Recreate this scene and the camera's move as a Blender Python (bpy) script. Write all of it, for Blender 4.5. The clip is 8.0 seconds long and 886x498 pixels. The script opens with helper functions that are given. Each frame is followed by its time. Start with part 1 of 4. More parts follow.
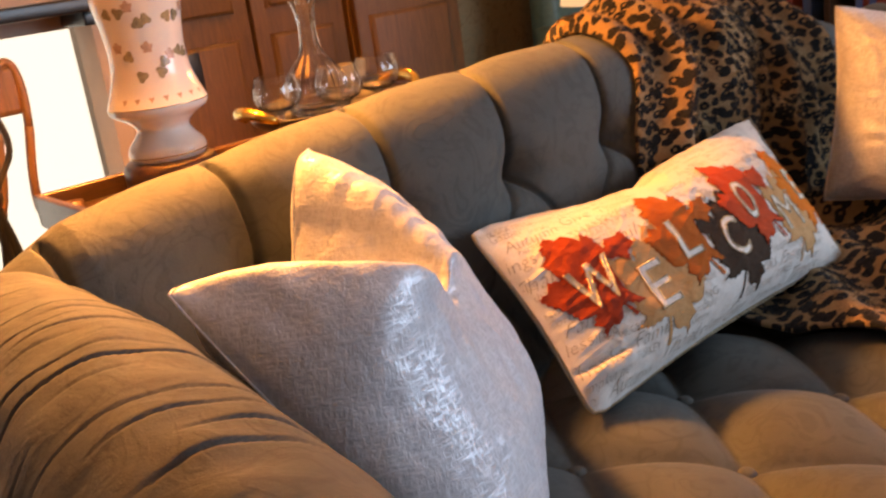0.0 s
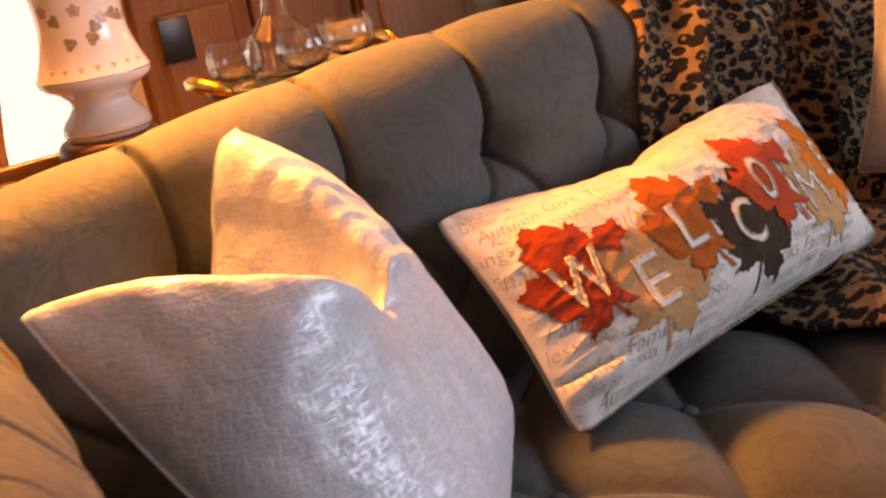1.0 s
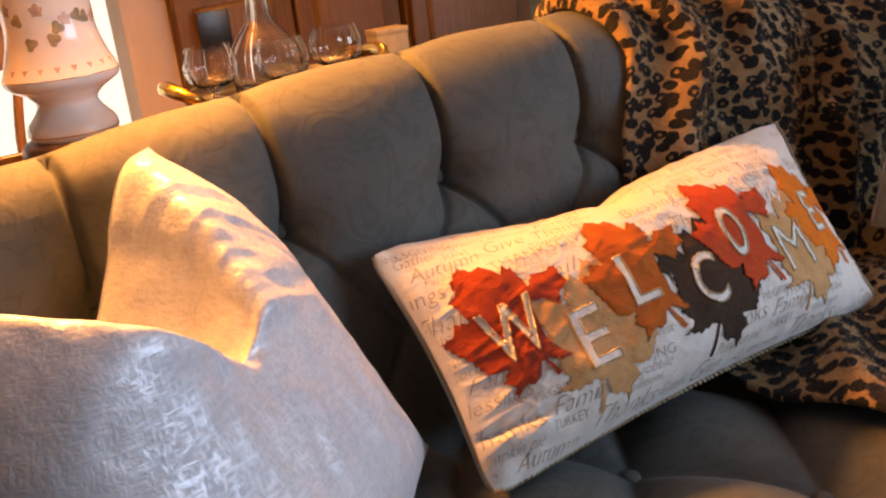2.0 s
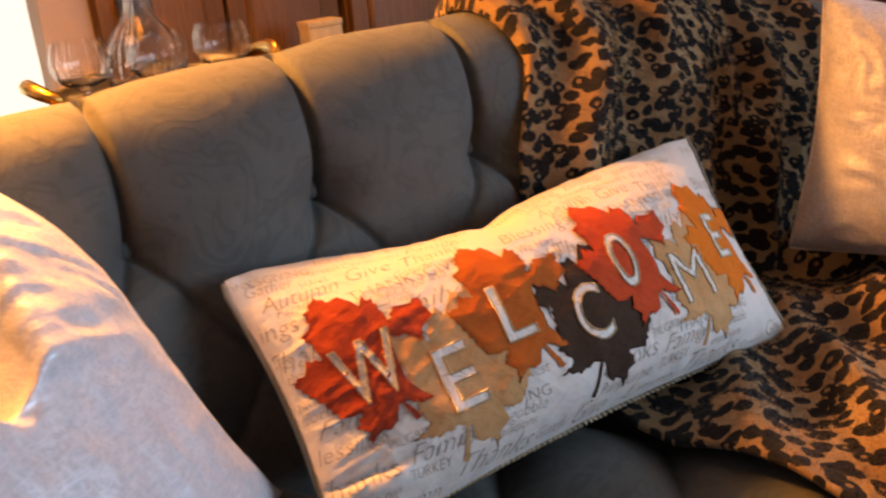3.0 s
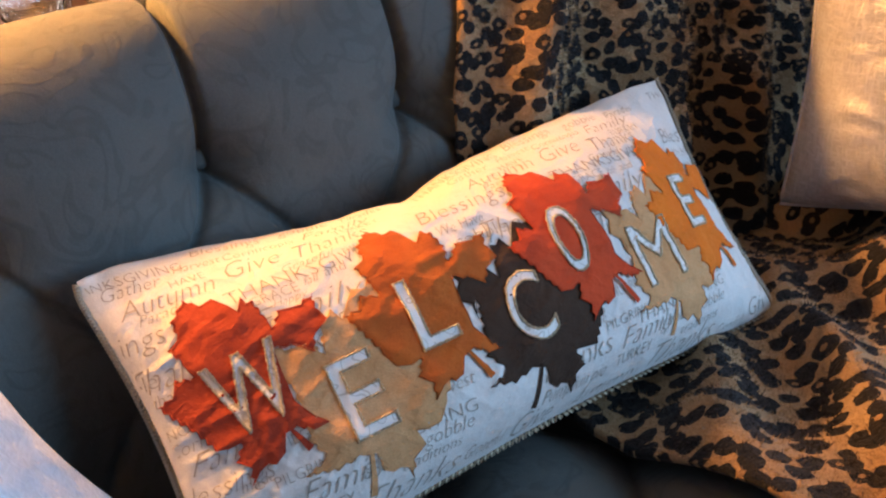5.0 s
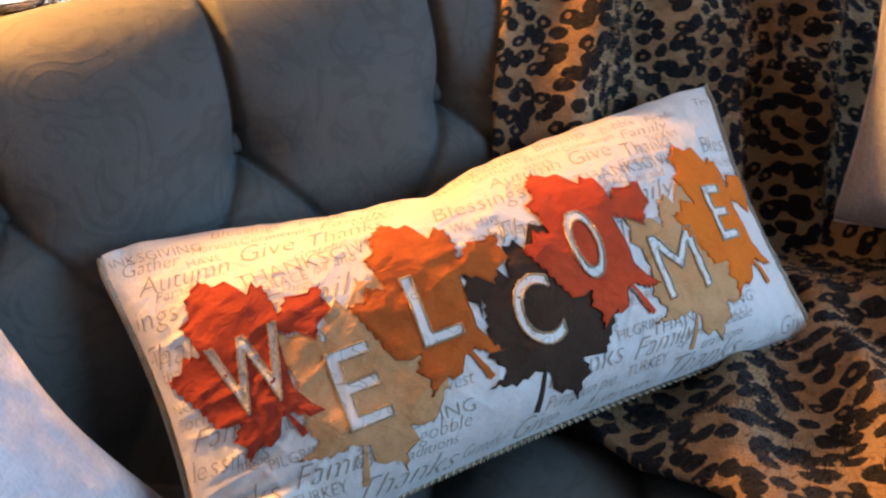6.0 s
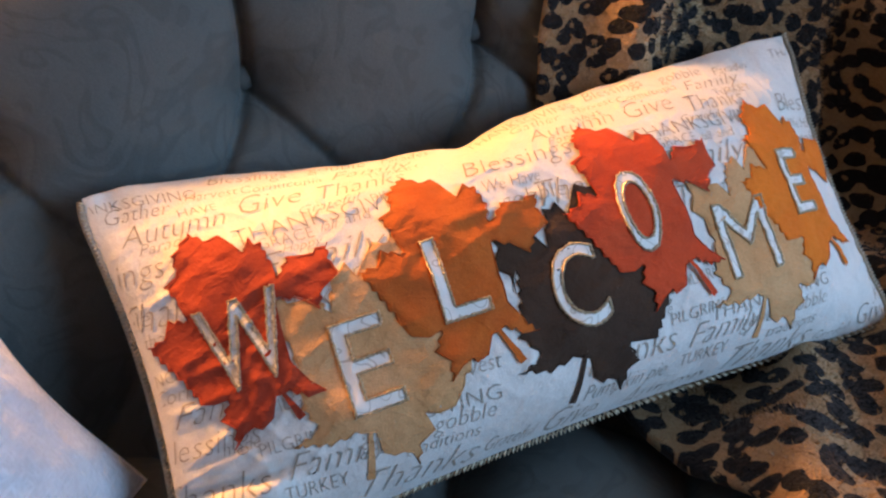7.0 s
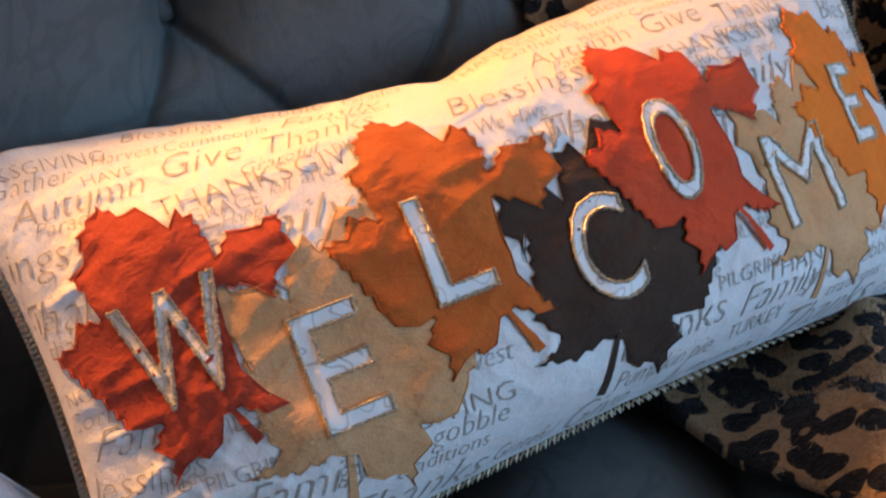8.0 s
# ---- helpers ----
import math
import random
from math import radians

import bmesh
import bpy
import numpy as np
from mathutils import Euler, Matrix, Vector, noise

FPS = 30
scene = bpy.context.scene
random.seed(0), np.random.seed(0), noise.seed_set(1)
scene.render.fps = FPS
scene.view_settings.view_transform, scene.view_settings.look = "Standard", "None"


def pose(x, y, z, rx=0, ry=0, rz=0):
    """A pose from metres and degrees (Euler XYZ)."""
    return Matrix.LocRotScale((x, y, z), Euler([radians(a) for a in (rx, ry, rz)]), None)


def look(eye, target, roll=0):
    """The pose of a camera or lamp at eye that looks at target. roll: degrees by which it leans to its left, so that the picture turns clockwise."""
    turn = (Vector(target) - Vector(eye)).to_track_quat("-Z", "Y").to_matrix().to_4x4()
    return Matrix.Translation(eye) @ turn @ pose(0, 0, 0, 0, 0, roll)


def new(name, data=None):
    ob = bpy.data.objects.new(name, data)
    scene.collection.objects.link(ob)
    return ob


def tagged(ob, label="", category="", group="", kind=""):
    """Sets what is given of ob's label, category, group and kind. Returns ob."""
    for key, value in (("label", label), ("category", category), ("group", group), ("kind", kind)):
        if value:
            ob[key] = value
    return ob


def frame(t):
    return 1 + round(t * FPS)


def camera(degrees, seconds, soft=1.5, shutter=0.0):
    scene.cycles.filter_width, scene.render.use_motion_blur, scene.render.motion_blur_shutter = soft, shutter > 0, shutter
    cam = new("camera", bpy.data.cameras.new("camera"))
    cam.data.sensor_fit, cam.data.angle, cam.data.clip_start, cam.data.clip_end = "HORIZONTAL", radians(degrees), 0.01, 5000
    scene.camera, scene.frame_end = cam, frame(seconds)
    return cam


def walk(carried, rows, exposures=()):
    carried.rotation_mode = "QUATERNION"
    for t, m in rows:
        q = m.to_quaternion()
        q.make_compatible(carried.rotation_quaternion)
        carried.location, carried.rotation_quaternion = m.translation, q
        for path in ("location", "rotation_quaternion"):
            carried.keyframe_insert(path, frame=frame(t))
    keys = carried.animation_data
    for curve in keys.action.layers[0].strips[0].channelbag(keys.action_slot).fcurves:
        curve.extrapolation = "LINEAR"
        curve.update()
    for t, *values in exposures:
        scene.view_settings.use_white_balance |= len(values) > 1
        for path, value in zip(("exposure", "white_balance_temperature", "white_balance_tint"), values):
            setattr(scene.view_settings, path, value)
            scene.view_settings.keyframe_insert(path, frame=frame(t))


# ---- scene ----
cam = camera(48.8, 8.0, soft=2.2, shutter=0.4)
PATH = [
    (0, (-0.9381, -0.9510, 1.0765), (0.2795, 0.5175, 0.4737), -7.92),
    (0.5, (-0.8578, -0.9359, 1.0615), (0.2569, 0.5916, 0.4089), -9.04),
    (1, (-0.7543, -0.8744, 1.0458), (0.3768, 0.6337, 0.3761), -9.23),
    (2.5, (-0.4888, -0.9385, 1.0503), (0.4363, 0.7086, 0.3934), -5.99),
    (3, (-0.4113, -0.8998, 1.0417), (0.5992, 0.6836, 0.3553), -5.44),
    (3.5, (-0.3490, -0.8330, 1.0243), (0.7122, 0.6814, 0.2623), -6.23),
    (4, (-0.3217, -0.7995, 1.0183), (0.7693, 0.6752, 0.2212), -6.92),
    (4.5, (-0.2791, -0.7803, 1.0113), (0.7561, 0.7275, 0.2005), -7.28),
    (6, (-0.1675, -0.8292, 1.0136), (0.5983, 0.8248, 0.1890), -6.38),
    (6.5, (-0.1504, -0.8129, 0.9942), (0.5340, 0.8661, 0.1483), -5.53),
    (7, (-0.1198, -0.7371, 0.9678), (0.5590, 0.9166, 0.0719), -4.87),
    (7.5, (-0.0890, -0.6456, 0.9358), (0.6254, 0.9703, -0.0006), -5.59),
    (8, (-0.0802, -0.6014, 0.9063), (0.6447, 0.9747, -0.0882), -6.74),
]
walk(cam, [(t, look(eye, target, roll)) for t, eye, target, roll in PATH],
     exposures=[(0.0, -0.37, 9400, 19), (0.5, -0.34, 10600, 29), (1.0, -0.34, 10600, 28), (2.5, -0.43, 8900, 18), (3.0, -0.43, 9100, 20), (3.5, -0.38, 7600, 9), (4.0, -0.34, 6400, 4), (4.5, -0.31, 6350, 4), (6.5, -0.25, 6600, 6), (8.0, -0.43, 6200, 5)])

from mathutils import geometry

# ------------------------------------------------ light
world = bpy.data.worlds.new("world")
scene.world = world
world.use_nodes = True
wt = world.node_tree
sky = wt.nodes.new("ShaderNodeTexSky")
sky.sky_type = "NISHITA"
sky.sun_disc = False
sky.sun_elevation = radians(30)
sky.sun_rotation = radians(200)
wt.links.new(sky.outputs["Color"], wt.nodes["Background"].inputs["Color"])
wt.nodes["Background"].inputs["Strength"].default_value = 0.12


def lamp(name, kind, energy, color, m, **more):
    data = bpy.data.lights.new(name, kind)
    data.energy, data.color = energy, color
    if "size" in more:
        data.shape, data.size, data.size_y = "RECTANGLE", more["size"], more["size_y"]
    if "radius" in more:
        data.shadow_soft_size = more["radius"]
    ob = new(name, data)
    ob.matrix_world = m
    return ob


WARM = (1.0, 0.435, 0.12)
# bulb of the table lamp, daylight of the window in the front wall, daylight of the rear window
lamp("bulb_light", "POINT", 165.0, WARM, pose(-0.292, 0.448, 1.37), radius=0.08)
lamp("window_daylight", "AREA", 138.0, (0.37, 0.62, 1.0), look((2.1, -2.95, 1.5), (0.1, -0.1, 0.6)), size=2.0, size_y=1.4)
lamp("rear_daylight", "AREA", 2.5, (0.85, 0.93, 1.0), look((-0.6, 1.62, 1.0), (-0.6, 0.0, 0.8)), size=1.2, size_y=1.4)
lamp("end_table_bulb", "POINT", 22.0, WARM, pose(0.96, 0.56, 1.15), radius=0.03)
# added fill without a fixture, to warm the cabinet fronts
lamp("cabinet_fill_light", "POINT", 28.0, WARM, pose(0.75, 1.25, 1.7), radius=0.06)

# ------------------------------------------------ materials


class Mat:
    """A small wrapper round a node material."""

    def __init__(self, name, rough=0.8, metal=0.0, sheen=0.0, **extra):
        self.m = bpy.data.materials.new(name)
        self.m.use_nodes = True
        self.t = self.m.node_tree
        self.b = self.t.nodes["Principled BSDF"]
        self.set("Roughness", rough)
        self.set("Metallic", metal)
        if sheen:
            self.set("Sheen Weight", sheen)
            self.set("Sheen Roughness", 0.4)
        for k, v in extra.items():
            self.set(k.replace("_", " "), v)
        tc = self.node("ShaderNodeTexCoord")
        self.obj = tc.outputs["Object"]
        self.uv = tc.outputs["UV"]

    def set(self, k, v):
        self.b.inputs[k].default_value = v

    def node(self, kind, **values):
        n = self.t.nodes.new(kind)
        for k, v in values.items():
            k = k.replace("_", " ")
            n.inputs[k].default_value = v
        return n

    def link(self, a, b):
        self.t.links.new(a, b)

    def noise(self, vec, scale, detail=3.0, rough=0.55, distort=0.0):
        n = self.node("ShaderNodeTexNoise", Scale=scale, Detail=detail, Roughness=rough, Distortion=distort)
        self.link(vec, n.inputs["Vector"])
        return n.outputs["Fac"]

    def stretch(self, vec, sx, sy, sz):
        n = self.node("ShaderNodeMapping")
        n.inputs["Scale"].default_value = (sx, sy, sz)
        self.link(vec, n.inputs["Vector"])
        return n.outputs["Vector"]

    def ramp(self, fac, *stops):
        n = self.node("ShaderNodeValToRGB")
        while len(n.color_ramp.elements) < len(stops):
            n.color_ramp.elements.new(0.5)
        for e, (p, c) in zip(n.color_ramp.elements, stops):
            e.position = p
            e.color = (*c, 1) if not isinstance(c, (int, float)) else (c, c, c, 1)
        self.link(fac, n.inputs["Fac"])
        return n.outputs["Color"]

    def mix(self, fac, a, b, mode="MIX"):
        n = self.node("ShaderNodeMix")
        n.data_type, n.blend_type = "RGBA", mode
        for k, v in ((0, fac), (6, a), (7, b)):
            sock = n.inputs[k]
            if isinstance(v, (int, float)):
                sock.default_value = v if k == 0 else (v, v, v, 1)
            elif isinstance(v, tuple):
                sock.default_value = (*v, 1)
            else:
                self.link(v, sock)
        return n.outputs[2]

    def math(self, op, a, b=0.0):
        n = self.node("ShaderNodeMath")
        n.operation = op
        for sock, v in ((n.inputs[0], a), (n.inputs[1], b)):
            if isinstance(v, (int, float)):
                sock.default_value = v
            else:
                self.link(v, sock)
        return n.outputs[0]

    def color(self, c):
        if isinstance(c, tuple):
            self.set("Base Color", (*c, 1))
        else:
            self.link(c, self.b.inputs["Base Color"])

    def bump(self, height, strength=0.3, dist=0.002):
        n = self.node("ShaderNodeBump", Strength=strength, Distance=dist)
        self.link(height, n.inputs["Height"])
        if self.b.inputs["Normal"].is_linked:
            self.link(self.b.inputs["Normal"].links[0].from_socket, n.inputs["Normal"])
        self.link(n.outputs["Normal"], self.b.inputs["Normal"])


def cloth(name, c0, c1, rough=0.9, sheen=0.2, grain=900, patch=14, strength=0.35, crease=0.0):
    """Plain woven cloth: a patchy tone and a fine weave."""
    m = Mat(name, rough, sheen=sheen)
    big = m.noise(m.obj, patch, 4)
    fine = m.noise(m.obj, grain, 2)
    col = m.ramp(big, (0.3, c0), (0.7, c1))
    m.color(m.mix(0.35, col, m.ramp(fine, (0.25, 0.35), (0.75, 1.0)), "MULTIPLY"))
    m.bump(fine, strength, 0.0012)
    m.bump(m.noise(m.obj, 60, 4, 0.6), 0.4, 0.005)
    if crease:
        m.bump(m.ramp(m.noise(m.stretch(m.obj, 30, 60, 60), 1.0, 2, 0.5, 0.8), (0.42, 0.0), (0.50, 1.0), (0.60, 0.1)), crease, 0.0022)
    return m.m


def wood(name, c0, c1, rough=0.35, axis=(12, 12, 1.2), scale=6.0):
    m = Mat(name, rough)
    v = m.stretch(m.obj, *axis)
    g = m.noise(v, scale, 6, 0.6, 1.2)
    f = m.noise(v, scale * 9, 3)
    m.color(m.mix(0.4, m.ramp(g, (0.3, c0), (0.72, c1)), m.ramp(f, (0.3, 0.55), (0.7, 1.0)), "MULTIPLY"))
    m.bump(f, 0.15, 0.001)
    return m.m


def sofa_cloth():
    """Grey-taupe damask: faint scrolls woven tone in tone."""
    m = Mat("sofa_damask", 0.8, sheen=0.08)
    curl = m.noise(m.obj, 15, 0.6, 0.5, 2.6)
    rings = m.math("SINE", m.math("MULTIPLY", curl, 19.0))
    scroll = m.ramp(rings, (0.25, 0.0), (0.9, 1.0))
    big = m.noise(m.obj, 5, 4)
    fine = m.noise(m.obj, 800, 2)
    base = m.ramp(big, (0.3, (0.064, 0.072, 0.071)), (0.7, (0.092, 0.102, 0.098)))
    col = m.mix(m.math("MULTIPLY", scroll, 0.27), base, (0.036, 0.038, 0.037))
    m.color(m.mix(0.3, col, m.ramp(fine, (0.3, 0.45), (0.7, 1.0)), "MULTIPLY"))
    m.bump(fine, 0.3, 0.001)
    m.bump(scroll, 0.12, 0.002)
    m.bump(m.noise(m.obj, 35, 4, 0.6), 0.3, 0.006)
    return m.m


def shimmer_cloth():
    """Pale satin with a foil sheen printed in a fine broken hatch."""
    m = Mat("shimmer_satin", 0.5, sheen=0.15)
    hatch_a = m.noise(m.stretch(m.obj, 300, 300, 60), 1.0, 1)
    hatch_b = m.noise(m.stretch(m.obj, 60, 80, 300), 1.0, 1)
    hatch = m.math("MAXIMUM", hatch_a, hatch_b)
    patch = m.noise(m.obj, 7, 3)
    foil = m.ramp(m.math("ADD", hatch, m.math("MULTIPLY", patch, 0.35)), (0.64, 0.0), (0.80, 1.0))
    tone = m.ramp(m.noise(m.obj, 26, 5, 0.65), (0.3, (0.66, 0.665, 0.73)), (0.7, (0.82, 0.83, 0.88)))
    m.color(m.mix(0.45, tone, m.ramp(hatch, (0.42, 0.50), (0.66, 1.0)), "MULTIPLY"))
    m.link(m.math("MULTIPLY", foil, 0.28), m.b.inputs["Metallic"])
    m.link(m.ramp(foil, (0.0, 0.58), (1.0, 0.44)), m.b.inputs["Roughness"])
    m.bump(hatch, 0.45, 0.0016)
    m.bump(m.noise(m.obj, 45, 4, 0.6), 0.35, 0.006)
    return m.m


def leopard_plush():
    """Tan plush with broken black rosettes, laid out along the cloth."""
    m = Mat("leopard_plush", 0.95, sheen=0.06)
    warp = m.node("ShaderNodeTexNoise", Scale=20.0, Detail=1.0)
    m.link(m.uv, warp.inputs["Vector"])
    v = m.mix(0.014, m.uv, warp.outputs["Color"], "ADD")
    cell = m.node("ShaderNodeTexVoronoi", Scale=50.0)
    cell.voronoi_dimensions = "2D"
    m.link(v, cell.inputs["Vector"])
    d = cell.outputs["Distance"]
    gaps = m.noise(v, 60, 1)
    pick = m.math("GREATER_THAN", cell.outputs["Color"], 0.72)
    hole = m.math("MULTIPLY", pick, 0.15)
    reach = m.math("ADD", m.math("MULTIPLY", gaps, 0.6), 0.165)
    spots = m.math("MULTIPLY", m.math("GREATER_THAN", d, hole), m.math("LESS_THAN", d, reach))
    inner = m.math("LESS_THAN", d, 0.16)
    pile = m.noise(m.uv, 420, 3)
    tan = m.ramp(m.noise(m.uv, 9, 3), (0.3, (0.30, 0.165, 0.07)), (0.7, (0.49, 0.34, 0.19)))
    tan = m.mix(m.math("MULTIPLY", inner, 0.35), tan, (0.17, 0.08, 0.03))
    col = m.mix(spots, tan, (0.008, 0.007, 0.008))
    m.color(m.mix(0.5, col, m.ramp(pile, (0.25, 0.4), (0.7, 1.0)), "MULTIPLY"))
    m.bump(pile, 0.7, 0.004)
    m.bump(m.noise(m.uv, 90, 3), 0.5, 0.006)
    return m.m


def script_cotton():
    """White cotton with loose strokes of faded print."""
    m = Mat("script_cotton", 0.9, sheen=0.1)
    sweep = m.math("SINE", m.math("MULTIPLY", m.noise(m.obj, 45, 1), 42.0))
    ink = m.ramp(sweep, (0.86, 0.0), (0.97, 0.7))
    m.color(m.mix(ink, (0.76, 0.73, 0.69), (0.42, 0.37, 0.31)))
    m.bump(m.noise(m.obj, 1100, 2), 0.25, 0.0012)
    return m.m


def glass(name, tint=(1, 1, 1)):
    m = Mat(name, 0.02, Transmission_Weight=1.0, IOR=1.48)
    m.color(tint)
    return m.m


def plain(name, c, rough=0.6, metal=0.0, grain=40.0, vary=0.25, **extra):
    m = Mat(name, rough, metal, **extra)
    dark = tuple(x * (1 - vary) for x in c)
    m.color(m.ramp(m.noise(m.obj, grain, 4), (0.3, dark), (0.7, c)))
    m.bump(m.noise(m.obj, grain * 6, 3), 0.12, 0.002)
    return m.m


def porcelain():
    m = Mat("porcelain", 0.12, Coat_Weight=0.4)
    m.color(m.ramp(m.noise(m.obj, 20, 3), (0.3, (0.78, 0.75, 0.73)), (0.7, (0.83, 0.81, 0.79))))
    return m.m


def plaster(name, c):
    m = Mat(name, 0.9)
    m.color(m.ramp(m.noise(m.obj, 4, 5, 0.6, 0.6), (0.3, tuple(x * 0.8 for x in c)), (0.7, c)))
    m.bump(m.noise(m.obj, 70, 4), 0.3, 0.004)
    return m.m


def wallpaper():
    """Mottled olive-beige wall covering."""
    m = Mat("mottled_wall", 0.85)
    a = m.noise(m.obj, 14, 6, 0.65, 1.5)
    m.color(m.ramp(a, (0.35, (0.20, 0.145, 0.075)), (0.52, (0.30, 0.23, 0.13)), (0.7, (0.22, 0.20, 0.12))))
    m.bump(a, 0.3, 0.006)
    return m.m


def glow(name, c, strength):
    m = Mat(name)
    m.color((0, 0, 0))
    m.set("Emission Color", (*c, 1))
    m.set("Emission Strength", strength)
    return m.m


M_SOFA = sofa_cloth()
M_SHIMMER = shimmer_cloth()
M_LEOPARD = leopard_plush()
M_LINEN = cloth("printed_cotton", (0.74, 0.71, 0.67), (0.82, 0.79, 0.75), grain=1100, patch=20, strength=0.25)
M_PRINT = plain("taupe_ink", (0.42, 0.37, 0.31), 0.9, grain=120, vary=0.3)
M_TRIM = cloth("beige_trim", (0.55, 0.44, 0.30), (0.66, 0.54, 0.38), grain=700)
M_GLITTER = plain("glitter_bead", (0.80, 0.68, 0.48), 0.3, 0.6, grain=900, vary=0.7)
M_LETTER = script_cotton()
M_RUST = cloth("felt_rust_red", (0.31, 0.028, 0.007), (0.42, 0.045, 0.010), patch=25, sheen=0.03, crease=0.18)
M_TAN = cloth("felt_tan", (0.57, 0.285, 0.11), (0.70, 0.39, 0.18), patch=25, sheen=0.03, crease=0.18)
M_ORANGE = cloth("felt_burnt_orange", (0.43, 0.080, 0.006), (0.56, 0.125, 0.010), patch=25, sheen=0.03, crease=0.18)
M_BROWN = cloth("felt_dark_brown", (0.034, 0.014, 0.005), (0.052, 0.023, 0.009), patch=25, sheen=0.03, crease=0.18)
M_RED = cloth("felt_orange_red", (0.50, 0.045, 0.008), (0.64, 0.068, 0.012), patch=25, sheen=0.03, crease=0.18)
M_GOLD = cloth("felt_golden_orange", (0.76, 0.155, 0.005), (0.86, 0.205, 0.008), patch=25, sheen=0.03, crease=0.18)
M_WALNUT = wood("walnut", (0.034, 0.016, 0.009), (0.085, 0.042, 0.022), 0.34, (2, 14, 14))
M_CABINET = wood("stained_oak", (0.10, 0.044, 0.012), (0.18, 0.082, 0.024), 0.55, (14, 14, 1.2))
M_DARKWOOD = wood("dark_legs", (0.03, 0.015, 0.008), (0.06, 0.03, 0.015), 0.3)
M_FLOOR = wood("oak_floor", (0.16, 0.08, 0.035), (0.27, 0.15, 0.07), 0.35, (1.2, 12, 12), 4.0)
M_WALL = plaster("wall_plaster", (0.56, 0.45, 0.38))
M_CEIL = plaster("ceiling_plaster", (0.82, 0.80, 0.76))
M_PAPER = wallpaper()
M_PORCELAIN = porcelain()
M_ROSE = plain("painted_rose", (0.58, 0.42, 0.34), 0.2, grain=150, vary=0.4)
M_LEAFPAINT = plain("painted_leaf", (0.34, 0.30, 0.20), 0.2, grain=150, vary=0.4)
M_GILT = plain("gilt_band", (0.75, 0.50, 0.20), 0.25, 0.8)
M_BRASS = plain("brass", (0.85, 0.55, 0.16), 0.22, 1.0, grain=60)
M_GLASS = glass("clear_glass")
M_BLACK = plain("black_lacquer", (0.012, 0.012, 0.014), 0.3)
M_SHADE = Mat("lamp_shade_linen", 0.9, Transmission_Weight=0.0)
M_SHADE.color((0.75, 0.62, 0.45))
M_SHADE = M_SHADE.m
M_LITSHADE = glow("lit_cream_shade", (1.0, 0.72, 0.45), 1.1)
M_BULB = glow("bulb_glow", (1.0, 0.62, 0.25), 25.0)
M_DAYLIGHT = glow("daylight_backdrop", (0.93, 0.98, 1.0), 1.6)
M_IVORY = plain("ivory_card", (0.72, 0.56, 0.33), 0.6)
M_TEAL = plain("teal_glaze", (0.12, 0.22, 0.20), 0.3)

# ------------------------------------------------ mesh helpers


def part(name, bm, material, parent=None, label="", smooth=True):
    """Links a bmesh as one mesh object, under a thing or a part."""
    me = bpy.data.meshes.new(name)
    bm.to_mesh(me)
    bm.free()
    return mesh_part(name, me, material, parent, label, smooth)


def mesh_part(name, me, material, parent=None, label="", smooth=True):
    if smooth:
        me.shade_smooth()
    if material:
        me.materials.append(material)
    ob = new(name, me)
    if parent:
        ob.parent = parent
        if parent.parent is None:
            ob.matrix_parent_inverse = Matrix.Translation(-parent.location)
    if label:
        ob["label"] = label
    return ob


def thing(name, place, label, category, group="", kind=""):
    ob = new(name)
    ob.location = place
    ob.empty_display_size = 0.05
    return tagged(ob, label, category, group, kind)


def grid(nu, nv, fn, wrap_u=False):
    """A mesh of nu by nv points at fn(i/(nu-1), j/(nv-1))."""
    bm = bmesh.new()
    vs = [[bm.verts.new(fn(i / (nu - 1), j / (nv - 1))) for j in range(nv)] for i in range(nu)]
    for i in range(nu - 1):
        for j in range(nv - 1):
            bm.faces.new((vs[i][j], vs[i + 1][j], vs[i + 1][j + 1], vs[i][j + 1]))
    return bm


def box(x0, x1, y0, y1, z0, z1, bevel=0.0, bm=None):
    bm2 = bmesh.new()
    bmesh.ops.create_cube(bm2, size=1)
    for v in bm2.verts:
        v.co = Vector((x0 + (x1 - x0) * (v.co.x + 0.5), y0 + (y1 - y0) * (v.co.y + 0.5), z0 + (z1 - z0) * (v.co.z + 0.5)))
    if bevel:
        bmesh.ops.bevel(bm2, geom=bm2.edges[:], offset=bevel, segments=2, affect="EDGES", profile=0.6)
    if bm is None:
        return bm2
    merge(bm, bm2)
    return bm


def merge(bm, other, m=None):
    me = bpy.data.meshes.new("tmp")
    if m is not None:
        other.transform(m)
    other.to_mesh(me)
    other.free()
    bm.from_mesh(me)
    bpy.data.meshes.remove(me)


def lathe(profile, place=(0, 0, 0), n=40):
    """Turns (radius, height) pairs round the upright axis."""
    bm = bmesh.new()
    rings = []
    for r, z in profile:
        rings.append([bm.verts.new((place[0] + r * math.cos(a), place[1] + r * math.sin(a), place[2] + z)) for a in (2 * math.pi * k / n for k in range(n))])
    for a, b in zip(rings, rings[1:]):
        for k in range(n):
            bm.faces.new((a[k], a[(k + 1) % n], b[(k + 1) % n], b[k]))
    bm.faces.new(rings[0][::-1])
    bm.faces.new(rings[-1])
    return bm


